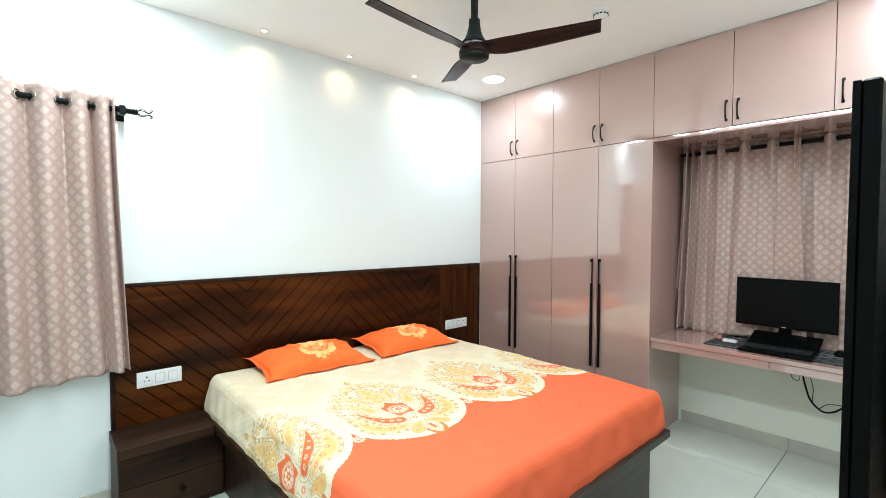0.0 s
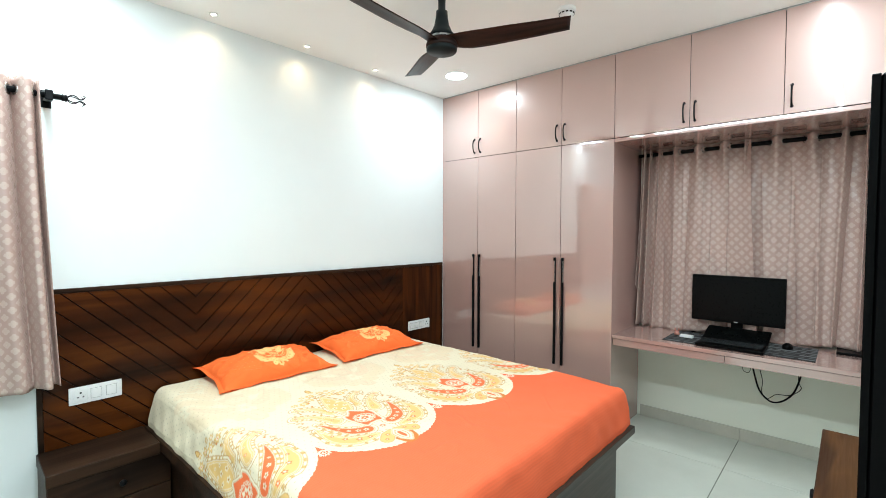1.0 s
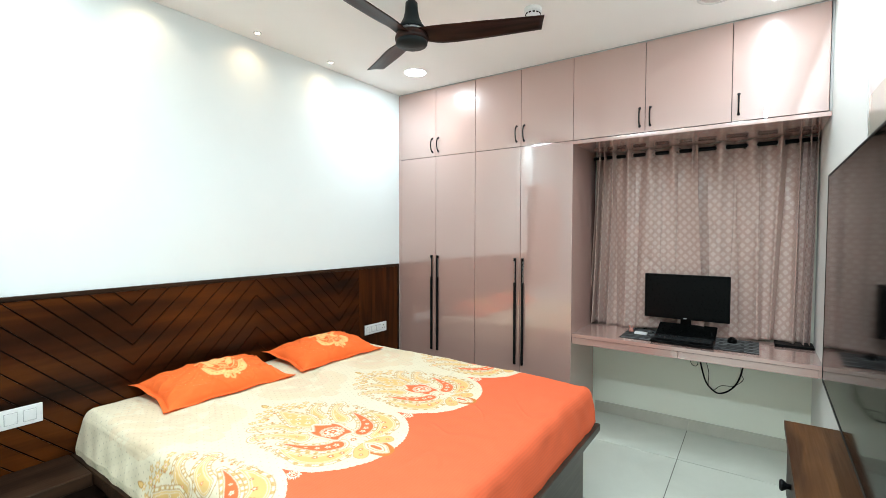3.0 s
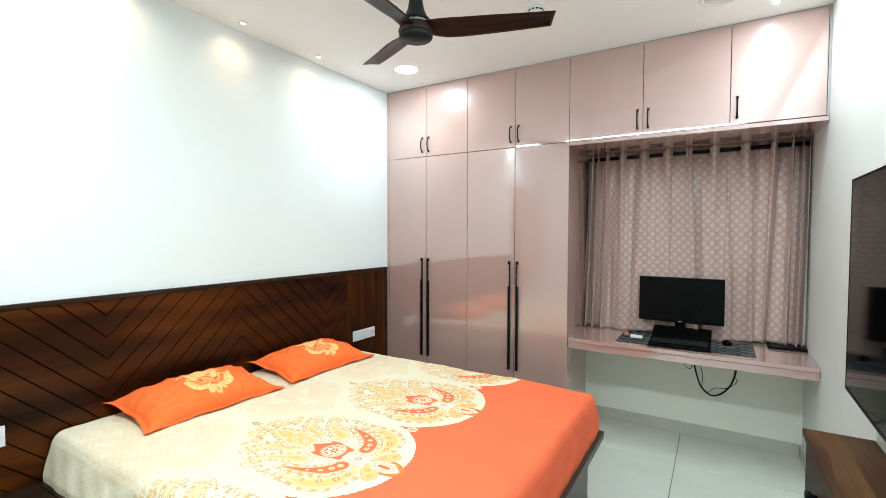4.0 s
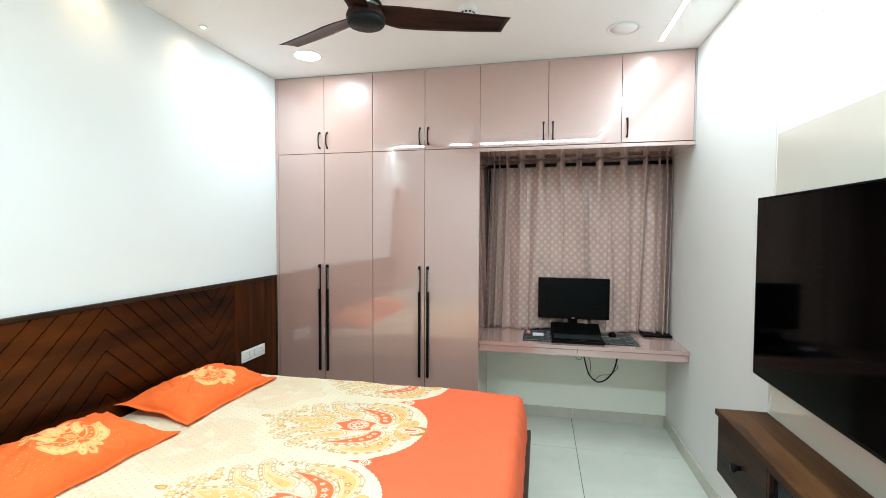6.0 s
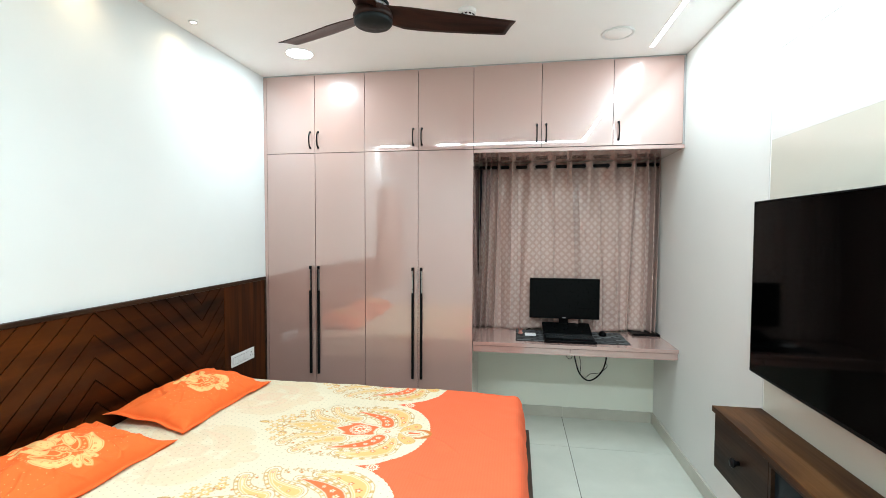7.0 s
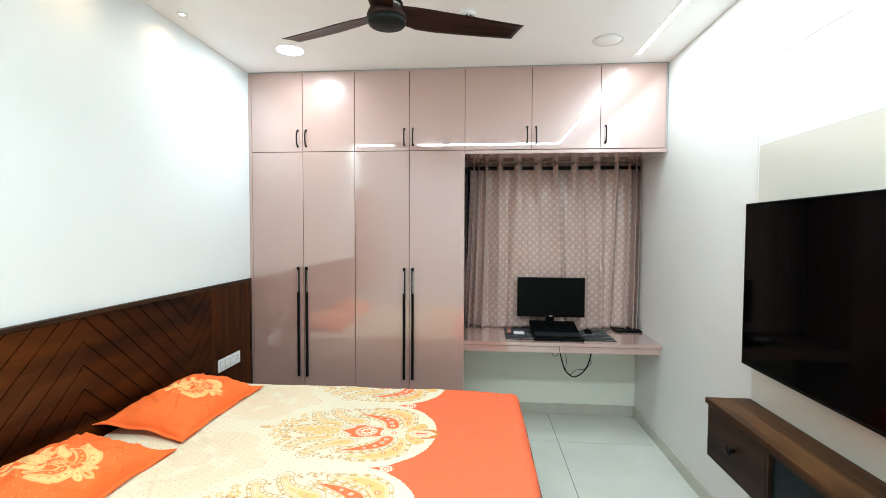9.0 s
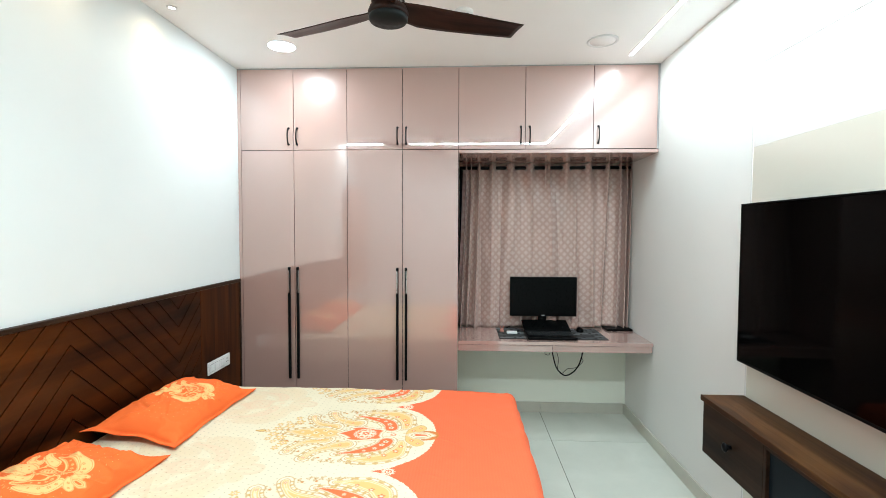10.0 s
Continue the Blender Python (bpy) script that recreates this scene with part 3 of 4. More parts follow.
    paint((fan < 0) & (a < -0.27), GOLD * np.array((1.25, 0.75, 0.5)))
    wing, _ = drop_field(b, a, ((0.010, -0.205), (0.050, -0.235), (0.078, -0.262)), (0.006, 0.030, 0.030))
    paint(wing < 0.006, PALE), paint(wing < 0.0025, GOLD), paint(wing < 0.0, FILL)
    flower(0.050, -0.232, 0.012, RED, PALE, 5), flower(0.080, -0.264, 0.010, RED, PALE, 5)
    tip, _ = drop_field(b, a, ((0, -0.215), (0, -0.27), (0, -0.335)), (0.006, 0.030, 0.029, 0.003))
    paint(tip < 0.006, PALE), paint(tip < 0.003, GOLD), paint(tip < 0.0, PALE), paint(np.abs(tip + 0.011) < 0.002, GOLD), paint(tip < -0.021, RED)
    return col, mask


MED_COL, MED_MASK = medallion()


def soften(field):
    """Averages each cell with its neighbours."""
    for axis in (0, 1):
        field = 0.25 * np.roll(field, 1, axis) + 0.5 * field + 0.25 * np.roll(field, -1, axis)
    return field


def stamp(colour, x, y, cx, cy, scale=1.0, weight=1.0, tint=None):
    """Lays the medallion print on points, centred at (cx, cy), blended between the cells."""
    ink = (MED_COL if tint is None else tint(MED_COL)) * MED_MASK[..., None]
    layer = soften(np.concatenate([ink, MED_MASK[..., None]], axis=-1))
    fi, fj = ((x - cx) / scale + 0.32) / 0.002, ((y - cy) / scale + 0.38) / 0.002
    n, k = MED_MASK.shape
    ok = (fi > 1) & (fj > 1) & (fi < n - 2) & (fj < k - 2)
    fi, fj = np.clip(fi[ok], 0, n - 2.01), np.clip(fj[ok], 0, k - 2.01)
    i, j = fi.astype(int), fj.astype(int)
    u, v = (fi - i)[:, None], (fj - j)[:, None]
    got = layer[i, j] * (1 - u) * (1 - v) + layer[i + 1, j] * u * (1 - v) + layer[i, j + 1] * (1 - u) * v + layer[i + 1, j + 1] * u * v
    colour[ok] = colour[ok] * (1 - weight * got[:, 3:]) + weight * got[:, :3]


def grid_object(name, x, y, z, colour, material, keep=None):
    """One mesh from arrays of places, with a printed colour at every point."""
    nu, nv = x.shape
    idx = np.arange(nu * nv).reshape(nu, nv)
    faces = np.stack([idx[:-1, :-1], idx[1:, :-1], idx[1:, 1:], idx[:-1, 1:]], axis=-1).reshape(-1, 4)
    if keep is not None:
        k = keep.ravel()
        faces = faces[k[faces].all(axis=1)]
    me = bpy.data.meshes.new(name)
    me.vertices.add(nu * nv)
    me.vertices.foreach_set("co", np.stack([x, y, z], axis=-1).astype(np.float32).ravel())
    me.loops.add(faces.size)
    me.loops.foreach_set("vertex_index", faces.astype(np.int32).ravel())
    me.polygons.add(len(faces))
    me.polygons.foreach_set("loop_start", np.arange(0, faces.size, 4, dtype=np.int32))
    me.update(calc_edges=True)
    at = me.color_attributes.new("print", "FLOAT_COLOR", "POINT")
    at.data.foreach_set("color", np.concatenate([colour, np.ones((*colour.shape[:2], 1))], axis=-1).astype(np.float32).ravel())
    me.materials.append(material)
    me.shade_smooth()
    return new(name, me)


def smooth_noise(x, y, scale, seed):
    """A few summed waves, for creases."""
    rng = np.random.RandomState(seed)
    out = np.zeros(x.shape)
    for _ in range(14):
        k = rng.uniform(0.5, 1.6) / scale
        th = rng.uniform(0, 2 * math.pi)
        out += np.sin(2 * math.pi * k * (x * math.cos(th) + y * math.sin(th)) + rng.uniform(0, 6.28))
    return out / 14 ** 0.5


def bedsheet():
    drape, rad, cell = 0.250, 0.050, 0.0026
    u = np.arange(SX0 + rad - drape - rad * 0.57, SX1 - rad + drape + rad * 0.57, cell)
    v = np.arange(SY0 + rad - drape - rad * 0.57, SY1, cell)
    U, V = np.meshgrid(u, v, indexing="ij")
    cx, cy = np.clip(U, SX0 + rad, SX1 - rad), np.maximum(V, SY0 + rad)
    ex, ey = U - cx, V - cy
    L = np.hypot(ex, ey)
    safe = np.maximum(L, 1e-9)
    nx, ny = ex / safe, ey / safe
    quarter = rad * math.pi / 2
    ang = np.clip(L, 0, quarter) / rad
    out = rad * np.sin(ang)
    down = rad * (1 - np.cos(ang)) + np.maximum(L - quarter, 0)
    hang = np.clip((down - 0.03) / 0.15, 0, 1)
    side = np.where(np.abs(ex) > np.abs(ey), V, U)
    out = out + hang * (np.where(np.abs(ey) > np.abs(ex), 0.026, np.where(ex < 0, 0.036, 0.004)) + 0.0014 * np.sin(side * 17 + 1.3 * np.sin(side * 7) + 9 * down) + 0.0012 * np.sin(side * 41 + 25 * down))
    corner = np.exp(-(((cx - SX1) ** 2 + (cy - SY0) ** 2) / 0.30 ** 2)) + np.exp(-(((cx - SX0) ** 2 + (cy - SY0) ** 2) / 0.30 ** 2))
    ridge = np.sin((U * 0.9 + V * 0.55) * 31 + 2.2 * np.sin(U * 6.5 + V * 3)) + 0.6 * np.sin((U * 0.4 - V * 0.9) * 47 + 1.7 * np.sin(U * 9))
    foot = np.exp(-np.clip(V - SY0, 0, 9) / 0.13) + 0.5 * np.exp(-np.clip(SX1 - U, 0, 9) / 0.10) + 0.8 * np.exp(-np.clip(U - SX0, 0, 9) / 0.12)
    out = out + 0.0026 * ridge * np.clip(down / 0.06, 0, 1) * np.clip(foot, 0, 1)
    x, y = cx + nx * out, cy + ny * out
    crease = np.maximum(0, 1 - np.abs(smooth_noise(U * 0.55 + V * 0.25, V - 0.5 * U, 0.42, 3)) * 5.5) * np.clip(smooth_noise(U, V, 0.9, 5) + 0.1, 0, 1)
    z = TOP - down + 0.0035 * smooth_noise(U, V, 0.55, 1) + 0.0013 * smooth_noise(U, V, 0.13, 2) + 0.0032 * crease
    z = z + 0.0014 * ridge * np.clip(foot, 0, 1) * (1 - hang)
    z = z - 0.010 * corner - 0.004 * np.clip((V - 2.75) / 0.37, 0, 1) ** 2
    col = np.empty((*U.shape, 3))
    m = np.clip(smooth_noise(U, V, 0.8, 9) * 0.02 + 1, 0.9, 1.1)[..., None]
    col[:] = CREAM * m
    gu, gv = np.abs((U / 0.0305 + 0.5 * (np.floor(V / 0.0305) % 2)) % 1 - 0.5) * 0.0305, np.abs((V / 0.0305) % 1 - 0.5) * 0.0305
    col[np.hypot(gu, gv) < 0.0034] = DOT
    for k in range(-1, 5):
        stamp(col, U, V, 1.097 + 0.667 * k, 2.56, 0.92, 0.26, tint=lambda c: c * 0.35 + np.array((0.70, 0.42, 0.20)) * 0.65)
    ph = ((U - 1.43 + 0.3335) % 0.667) - 0.3335
    edge = 1.803 - 0.250 * np.clip(1 - np.abs(ph / 0.3335) ** 2.2, 0, 1) ** 0.68 - 0.004 * np.abs(np.sin(U * 130))
    orange = V < edge
    rib = 1.0 + 0.035 * np.sin(V * 2 * math.pi / 0.0128)
    col[orange] = (ORANGE * rib[..., None])[orange]
    th = np.arctan2(V - 1.722, ph - np.sign(ph) * 0.3335)
    dd = np.hypot(V - 1.722, np.abs(ph) - 0.3335)
    petal = (dd < 0.027 + 0.005 * np.cos(9 * th)) & (np.abs(np.sin(4.5 * th)) > 0.22)
    col[petal & ((dd > 0.015) | (dd < 0.0105)) & (dd > 0.004)] = PALE
    for k in range(-1, 4):
        stamp(col, U, V, 0.763 + 0.667 * k, 1.893)
    keep = (L < drape + 0.004) & (z > 0.4175)
    sheet = grid_object("bedsheet", x, y, z, col, SHEET, keep)
    return tagged(sheet, "cream and orange cotton bedsheet printed with paisley medallions", "bedsheet")


bedsheet()


def pillow(name_at, turn, lean, seed, label):
    """An orange pillow with a flat hem; length along x, its print across the middle."""
    n1, n2, lx, ly, thick = 360, 230, 0.360, 0.224, 0.078
    s, t = np.meshgrid(np.linspace(-1, 1, n1), np.linspace(-1, 1, n2), indexing="ij")
    inner_s, inner_t = np.clip(np.abs(s) / 0.93, 0, 1), np.clip(np.abs(t) / 0.91, 0, 1)
    fat = (np.clip(1 - inner_s ** 2.4, 0, 1) * np.clip(1 - inner_t ** 2.2, 0, 1)) ** 0.55
    wave = smooth_noise(s * 0.4, t * 0.3, 0.16, seed)
    crease = np.maximum(0, 1 - np.abs(smooth_noise(s * 0.35, t * 0.25, 0.22, seed + 1)) * 4)
    pin = 1 - 0.055 * (1 - np.abs(t) ** 2)
    x = s * lx * (pin + 0.05 * np.abs(t) ** 3)
    y = t * ly * (1 - 0.06 * (1 - np.abs(s) ** 2.0))
    top = thick * fat + 0.005 * wave * fat ** 0.5 + 0.030 * crease * fat * (1 - fat)
    hem = (1 - np.clip(fat * 2.2, 0, 1)) * (0.006 * np.sin(s * 9 + seed) + 0.005 * np.sin(t * 7 + 2 * seed) - 0.020)
    rng = np.random.RandomState(seed)
    for _ in range(30):
        cs, ct, way = rng.uniform(-0.9, 0.9), rng.uniform(-0.9, 0.6), rng.uniform(0.3, 1.3) * (1 if rng.rand() < 0.7 else -1)
        u, v = (s - cs) * lx, (t - ct) * ly
        fold = np.exp(-((u * math.sin(way) - v * math.cos(way)) / 0.009) ** 2 - ((u * math.cos(way) + v * math.sin(way)) / rng.uniform(0.03, 0.09)) ** 2)
        top = top + rng.uniform(-0.007, 0.009) * fold * np.clip(fat * 3, 0, 1)
    tilt = radians(lean)
    rest = (TOP + 0.006 - name_at[2] - y * math.sin(tilt)) / math.cos(tilt)
    upper = np.maximum(top + hem, rest + 0.002 + 0.003 * (1 + np.sin(s * 11 + seed)) * (fat < 0.3))
    lower = np.minimum(np.maximum(-0.055 * fat - 0.002 + hem, rest), upper - 0.0015)
    col = np.empty((*s.shape, 3))
    col[:] = (0.90, 0.138, 0.010)
    gx, gy = np.abs((x / 0.03) % 1 - 0.5) * 0.03, np.abs((y / 0.03) % 1 - 0.5) * 0.03
    col[(np.hypot(gx, gy) < 0.0019) & (fat > 0.55)] = (0.91, 0.33, 0.10)
    stamp(col, x, y, 0.02, -0.015, 0.43, 1.0, tint=lambda c: np.where(c[..., 1:2] < 0.36, np.array((0.90, 0.150, 0.012)), np.array((0.88, 0.52, 0.19))))
    pil = tagged(new("pillow"), label, "pillow", "pillows on the bed")
    pil.matrix_world = Matrix.Translation(name_at) @ Matrix.Rotation(radians(turn), 4, "Z") @ Matrix.Rotation(radians(lean), 4, "X")
    a = grid_object("pillowcase_top", x, y, upper, col, SHEET)
    plain = np.empty_like(col)
    plain[:] = (0.90, 0.138, 0.010)
    b = grid_object("pillowcase_back", x[::-1], y[::-1], lower[::-1], plain[::-1], SHEET)
    a.parent = b.parent = pil


pillow((1.457, 2.902, TOP + 0.052), -2.0, 7.0, 11, "orange cotton pillow with a printed gold paisley motif")
pillow((2.266, 2.904, TOP + 0.054), -1.0, 8.0, 17, "plump orange cotton pillow with a gold paisley motif")


# ---- bedside drawers ----
stand = thing("nightstand", "dark walnut bedside cabinet with two drawers", "nightstand")
NX0, NX1, NY0, NTOP = 0.372, 0.822, 2.830, 0.425
part("top", box(NX0 - 0.004, NX1, NY0 - 0.012, HB_Y - 0.007, NTOP - 0.059, NTOP, 0.003), WALNUT_Y, stand)
part("body", box(NX0, 0.872, NY0 + 0.018, HB_Y - 0.008, 0.0, 0.364, 0.002), WALNUT_Y, stand)
for z0, z1, zk in ((0.206, 0.364, 0.285), (0.040, 0.201, 0.128)):
    d = part("drawer", box(NX0 + 0.002, 0.872, NY0, NY0 + 0.017, z0, z1, 0.002), WALNUT_Y, stand)
    part("knob", lathe([(0.006, 0.0), (0.006, -0.012), (0.015, -0.018), (0.016, -0.026), (0.012, -0.030)], 20, "y", (0.655, NY0, zk)), BLACK, d, "round black knob", smooth=True)


# ---- switch plates ----
def switch_plate(x0, x1, z0, z1, y, order):
    p = thing("switch_plate", "white switch and socket plate on the walnut headboard", "switch", group="switch plates")
    plate = part("plate", box(x0, x1, y - 0.010, y - 0.0005, z0, z1, 0.003, segments=2), SWITCH, p)
    w = (x1 - x0 - 0.03) / len(order)
    for k, what in enumerate(order):
        a = x0 + 0.015 + k * w + 0.004
        b = a + w - 0.008
        if what == "q":
            c = (b - a - 0.044) / 2
            part("module_line", box(a + c - 0.002, b - c + 0.002, y - 0.0108, y - 0.0098, z0 + 0.018, z1 - 0.018), SWITCH_GREY, p)
            part("rocker", box(a + c, b - c, y - 0.0145, y - 0.0095, z0 + 0.020, z1 - 0.020, 0.0015), SWITCH, p)
        elif what == "s":
            for c, d in ((a, (a + b) / 2 - 0.0008), ((a + b) / 2 + 0.0008, b)):
                part("rocker", box(c, d, y - 0.0145, y - 0.0095, z0 + 0.02, z1 - 0.02, 0.0015), SWITCH, p)
            part("module_line", box(a - 0.002, b + 0.002, y - 0.0108, y - 0.0098, z0 + 0.017, z1 - 0.017), SWITCH_GREY, p)
        else:
            s = part("socket", box(a, b, y - 0.013, y - 0.0095, z0 + 0.014, z1 - 0.014, 0.0015), SWITCH, p)
            m = (a + b) / 2
            for dx, dz, r in ((0, 0.014, 0.0050), (-0.011, -0.008, 0.004), (0.011, -0.008, 0.004)):
                part("socket_hole", lathe([(r, -0.0136), (r, -0.0128)], 10, "y", (m + dx, y, (z0 + z1) / 2 + dz)), PLASTIC, s)


switch_plate(0.500, 0.728, 0.628, 0.718, HB_Y, "pqq")
switch_plate(2.900, 3.176, 0.628, 0.714, HB_Y, "sssp")


# ---- curtains ----
def curtain(name, along, s0, s1, depth0, z0, z1, waves, amp, label, flare=(0.0, 0.0), bunch=(0.0, 0.0), seed=1, rod_z=2.16, loose=0.38, sway=0.0, calm=0.0, seams=(), folds=()):
    """A hanging curtain of folded cloth. along: 'x' or 'y', the way of the rod; bunch: extra folds at its two ends."""
    nu, nv = 380, 70
    p, q = np.meshgrid(np.linspace(0, 1, nu), np.linspace(0, 1, nv), indexing="ij")
    ph = waves * p + bunch[0] * (1 - np.exp(-p / 0.10)) - bunch[1] * (1 - np.exp(-(1 - p) / 0.10))
    rng = np.random.RandomState(seed)
    low = 0.35 * np.sin(2 * math.pi * (p * 1.7 + rng.rand())) + 0.25 * np.sin(2 * math.pi * (p * 3.1 + rng.rand()))
    low = low * np.interp(p, [0, 0.1, 0.25, 0.75, 0.9, 1], [0.3, 0.6, 1, 1, 0.6, 0.3])
    phase = 2 * math.pi * (ph + low * q ** 1.3 * loose)
    ends = (1 if bunch[0] else 0) * np.exp(-p / 0.12) + (1 if bunch[1] else 0) * np.exp(-(1 - p) / 0.12)
    knots = np.interp(p, np.linspace(0, 1, 10), rng.uniform(0.45, 1.5, 10))
    knots = knots * (1 - 0.5 * min(1.0, loose / 0.8) * (1 - np.minimum(1, ends)) * (0.5 + 0.5 * np.sin(phase * 0.43 + 6 * rng.rand())))
    swell = amp * (1.0 + (0.45 + 0.5 * (calm > 0)) * ends) * ((1 - q) + q * knots * 1.25)
    ease = np.clip(q / 0.30, 0, 1) ** 2 * (3 - 2 * np.clip(q / 0.30, 0, 1))
    swell = swell * (1 - calm * ease * (1 - np.minimum(1, 1.5 * ends)))
    d = swell * (np.sin(phase) + 0.28 * q * np.sin(2 * phase + 1.0 + 2 * low))
    d = d + 0.008 * q * np.sin(2 * math.pi * (p * 1.3 + rng.rand())) + 0.0030 * q * smooth_noise(p * 2, q * 2, 0.35, seed)
    pull = np.exp(-((p - 0.42 - 0.25 * q) / 0.05) ** 2) * np.exp(-((q - 0.62) / 0.16) ** 2)
    d = d + 0.006 * pull * np.sin(60 * (q + 0.8 * p))
    for _ in range(int(9 * loose)):
        cp, cq, turn = rng.uniform(0.15, 0.85), rng.uniform(0.3, 0.9), rng.uniform(-0.9, 0.9)
        across = (p - cp) * abs(s1 - s0) * math.cos(turn) + (q - cq) * (z1 - z0) * math.sin(turn)
        down = (p - cp) * abs(s1 - s0) * math.sin(turn) - (q - cq) * (z1 - z0) * math.cos(turn)
        d = d + rng.uniform(0.005, 0.011) * np.exp(-(across / 0.016) ** 2 - (down / rng.uniform(0.07, 0.2)) ** 2)
    for top, foot, wide, deep in folds:
        d = d + ease * deep * np.exp(-np.abs(p - top - (foot - top) * q) / wide)
    for at in seams:
        d = d + ease * (0.0045 * np.exp(-((p - at - 0.012 * np.sin(5 * q)) / 0.007) ** 2) - 0.006 * np.exp(-((p - at - 0.02) / 0.05) ** 2))
    line = d[:, 2].copy()
    d = np.clip(d, -0.050 if calm else -0.047, 0.047) + sway * np.minimum(1, q * 2.2)
    if sway < 0:
        d = np.maximum(d - 0.030 * ease * np.clip((p - 0.80) / 0.15, 0, 1) * (1 + 0.3 * np.sin(7 * q)), -0.068)
    s = s0 + (s1 - s0) * p + (flare[0] * (1 - p) + flare[1] * p) * q ** 1.4 + 0.010 * np.cos(phase) * (1 - 0.5 * q)
    z = z1 + (z0 - z1) * q + 0.004 * np.cos(phase) * (1 - q) + 0.012 * q * np.sin(2 * math.pi * (p * 1.1 + rng.rand())) * (q > 0.5)
    hem = np.where((q > 0.91) & (q < 0.925), 0.003, 0.0)
    d = d + hem
    step = np.hypot(np.diff(s, axis=0), np.diff(d, axis=0)).mean(axis=1)
    arc = np.concatenate([[0], np.cumsum(step)])
    x, y = (s, depth0 + d) if along == "x" else (depth0 + d, s)
    ob = thing(name, label, "curtain", group="patterned curtains")
    cloth = grid_object("cloth", x, y, z, np.ones((*x.shape, 3)), CURTAIN)
    cloth.parent = ob
    me = cloth.data
    uv = me.uv_layers.new(name="cloth_uv")
    vi = np.empty(len(me.loops), dtype=np.int32)
    me.loops.foreach_get("vertex_index", vi)
    co = np.stack([np.repeat(arc[:, None], nv, axis=1), -q * (z1 - z0)], axis=-1).reshape(-1, 2)
    uv.data.foreach_set("uv", co[vi].astype(np.float32).ravel())
    thick = cloth.modifiers.new("thickness", "SOLIDIFY")
    thick.thickness = 0.0022
    row = int(np.argmin(np.abs(z[nu // 2] - rod_z)))
    for k in range(nu - 1):
        if line[k] * line[k + 1] <= 0 and 0.01 < p[k, 0] < 0.99:
            tx, ty = x[k + 1, row] - x[k, row], y[k + 1, row] - y[k, row]
            c = ((x[k, row] + x[k + 1, row]) / 2, (y[k, row] + y[k + 1, row]) / 2, rod_z)
            part("eyelet", ring(c, (-ty, tx, 0), 0.0225, 0.0055, 18, 6), CHROME, ob, "dark metal eyelet", smooth=True)
    return ob


def rod(along, s0, s1, depth, z, label):
    ob = thing("curtain_rod", label, "curtain rod")
    pts = [((s, depth, z) if along == "x" else (depth, s, z)) for s in np.linspace(s0, s1, 5)]
    part("bar", tube(pts, 0.0145, 14), BLACK, ob, smooth=True)
    return ob


curtain("curtain", "y", 1.425, 0.700, 3.906, 0.781, 2.183, 4.3, 0.040, "drawn mauve satin curtain with pale quatrefoils, hanging over the desk", (0.055, -0.070), (2.4, 0.0), 3, 2.148, 0.8, -0.008, 0.72, (0.40, 0.66), ((0.20, 0.25, 0.025, 0.034), (0.45, 0.42, 0.02, 0.020), (0.62, 0.56, 0.05, -0.018), (0.84, 0.76, 0.03, 0.018)))
curtain("curtain", "y", 0.735, 0.014, 3.922, 0.776, 2.183, 3.8, 0.040, "drawn mauve jacquard curtain beside the wall, hem on the desk", (0.0, 0.012), (0.0, 2.2), 8, 2.148, 0.7, 0.0, 0.72, (0.36, 0.58), ((0.12, 0.19, 0.05, -0.018), (0.37, 0.43, 0.02, 0.020), (0.60, 0.57, 0.04, -0.016), (0.80, 0.73, 0.025, 0.036), (0.91, 0.88, 0.02, 0.034)))
rod("y", 0.004, 1.462, 3.918, 2.148, "black metal curtain rod inside the desk nook")
curtain("curtain", "x", -0.62, 0.420, 3.050, 0.755, 2.245, 6.6, 0.036, "mauve jacquard curtain with pale quatrefoils hanging beside the bed", (0.0, 0.045), (0.0, 1.1), 5, 2.182)
r = rod("x", -0.70, 0.505, 3.055, 2.182, "black iron curtain rod with a wire-cage finial")
part("bracket", box(0.432, 0.462, 3.03, 3.08, 2.157, 2.205, 0.003), BLACK, r)
part("bracket_arm", box(0.437, 0.457, 3.08, NORTH - 0.004, 2.172, 2.192, 0.002), BLACK, r)
part("wall_plate", box(0.425, 0.469, NORTH - 0.004, NORTH, 2.14, 2.225, 0.001), BLACK, r)
part("finial_collar", lathe([(0.013, 0.0), (0.018, 0.004), (0.013, 0.010), (0.018, 0.018), (0.008, 0.026)], 18, "x", (0.495, 3.055, 2.182)), BLACK, r, smooth=True)
for k in range(4):
    a = radians(45 + 90 * k)
    ca, sa = math.cos(a), math.sin(a)
    wire = curve([(0.515 + dx, 3.055 + rr * ca, 2.182 + rr * sa) for dx, rr in ((0, 0.004), (0.014, 0.020), (0.032, 0.022), (0.050, 0.007), (0.064, 0.012), (0.070, 0.024), (0.062, 0.030))], 6)
    part("finial_wire", tube(wire, 0.0026, 8), BLACK, r, smooth=True)


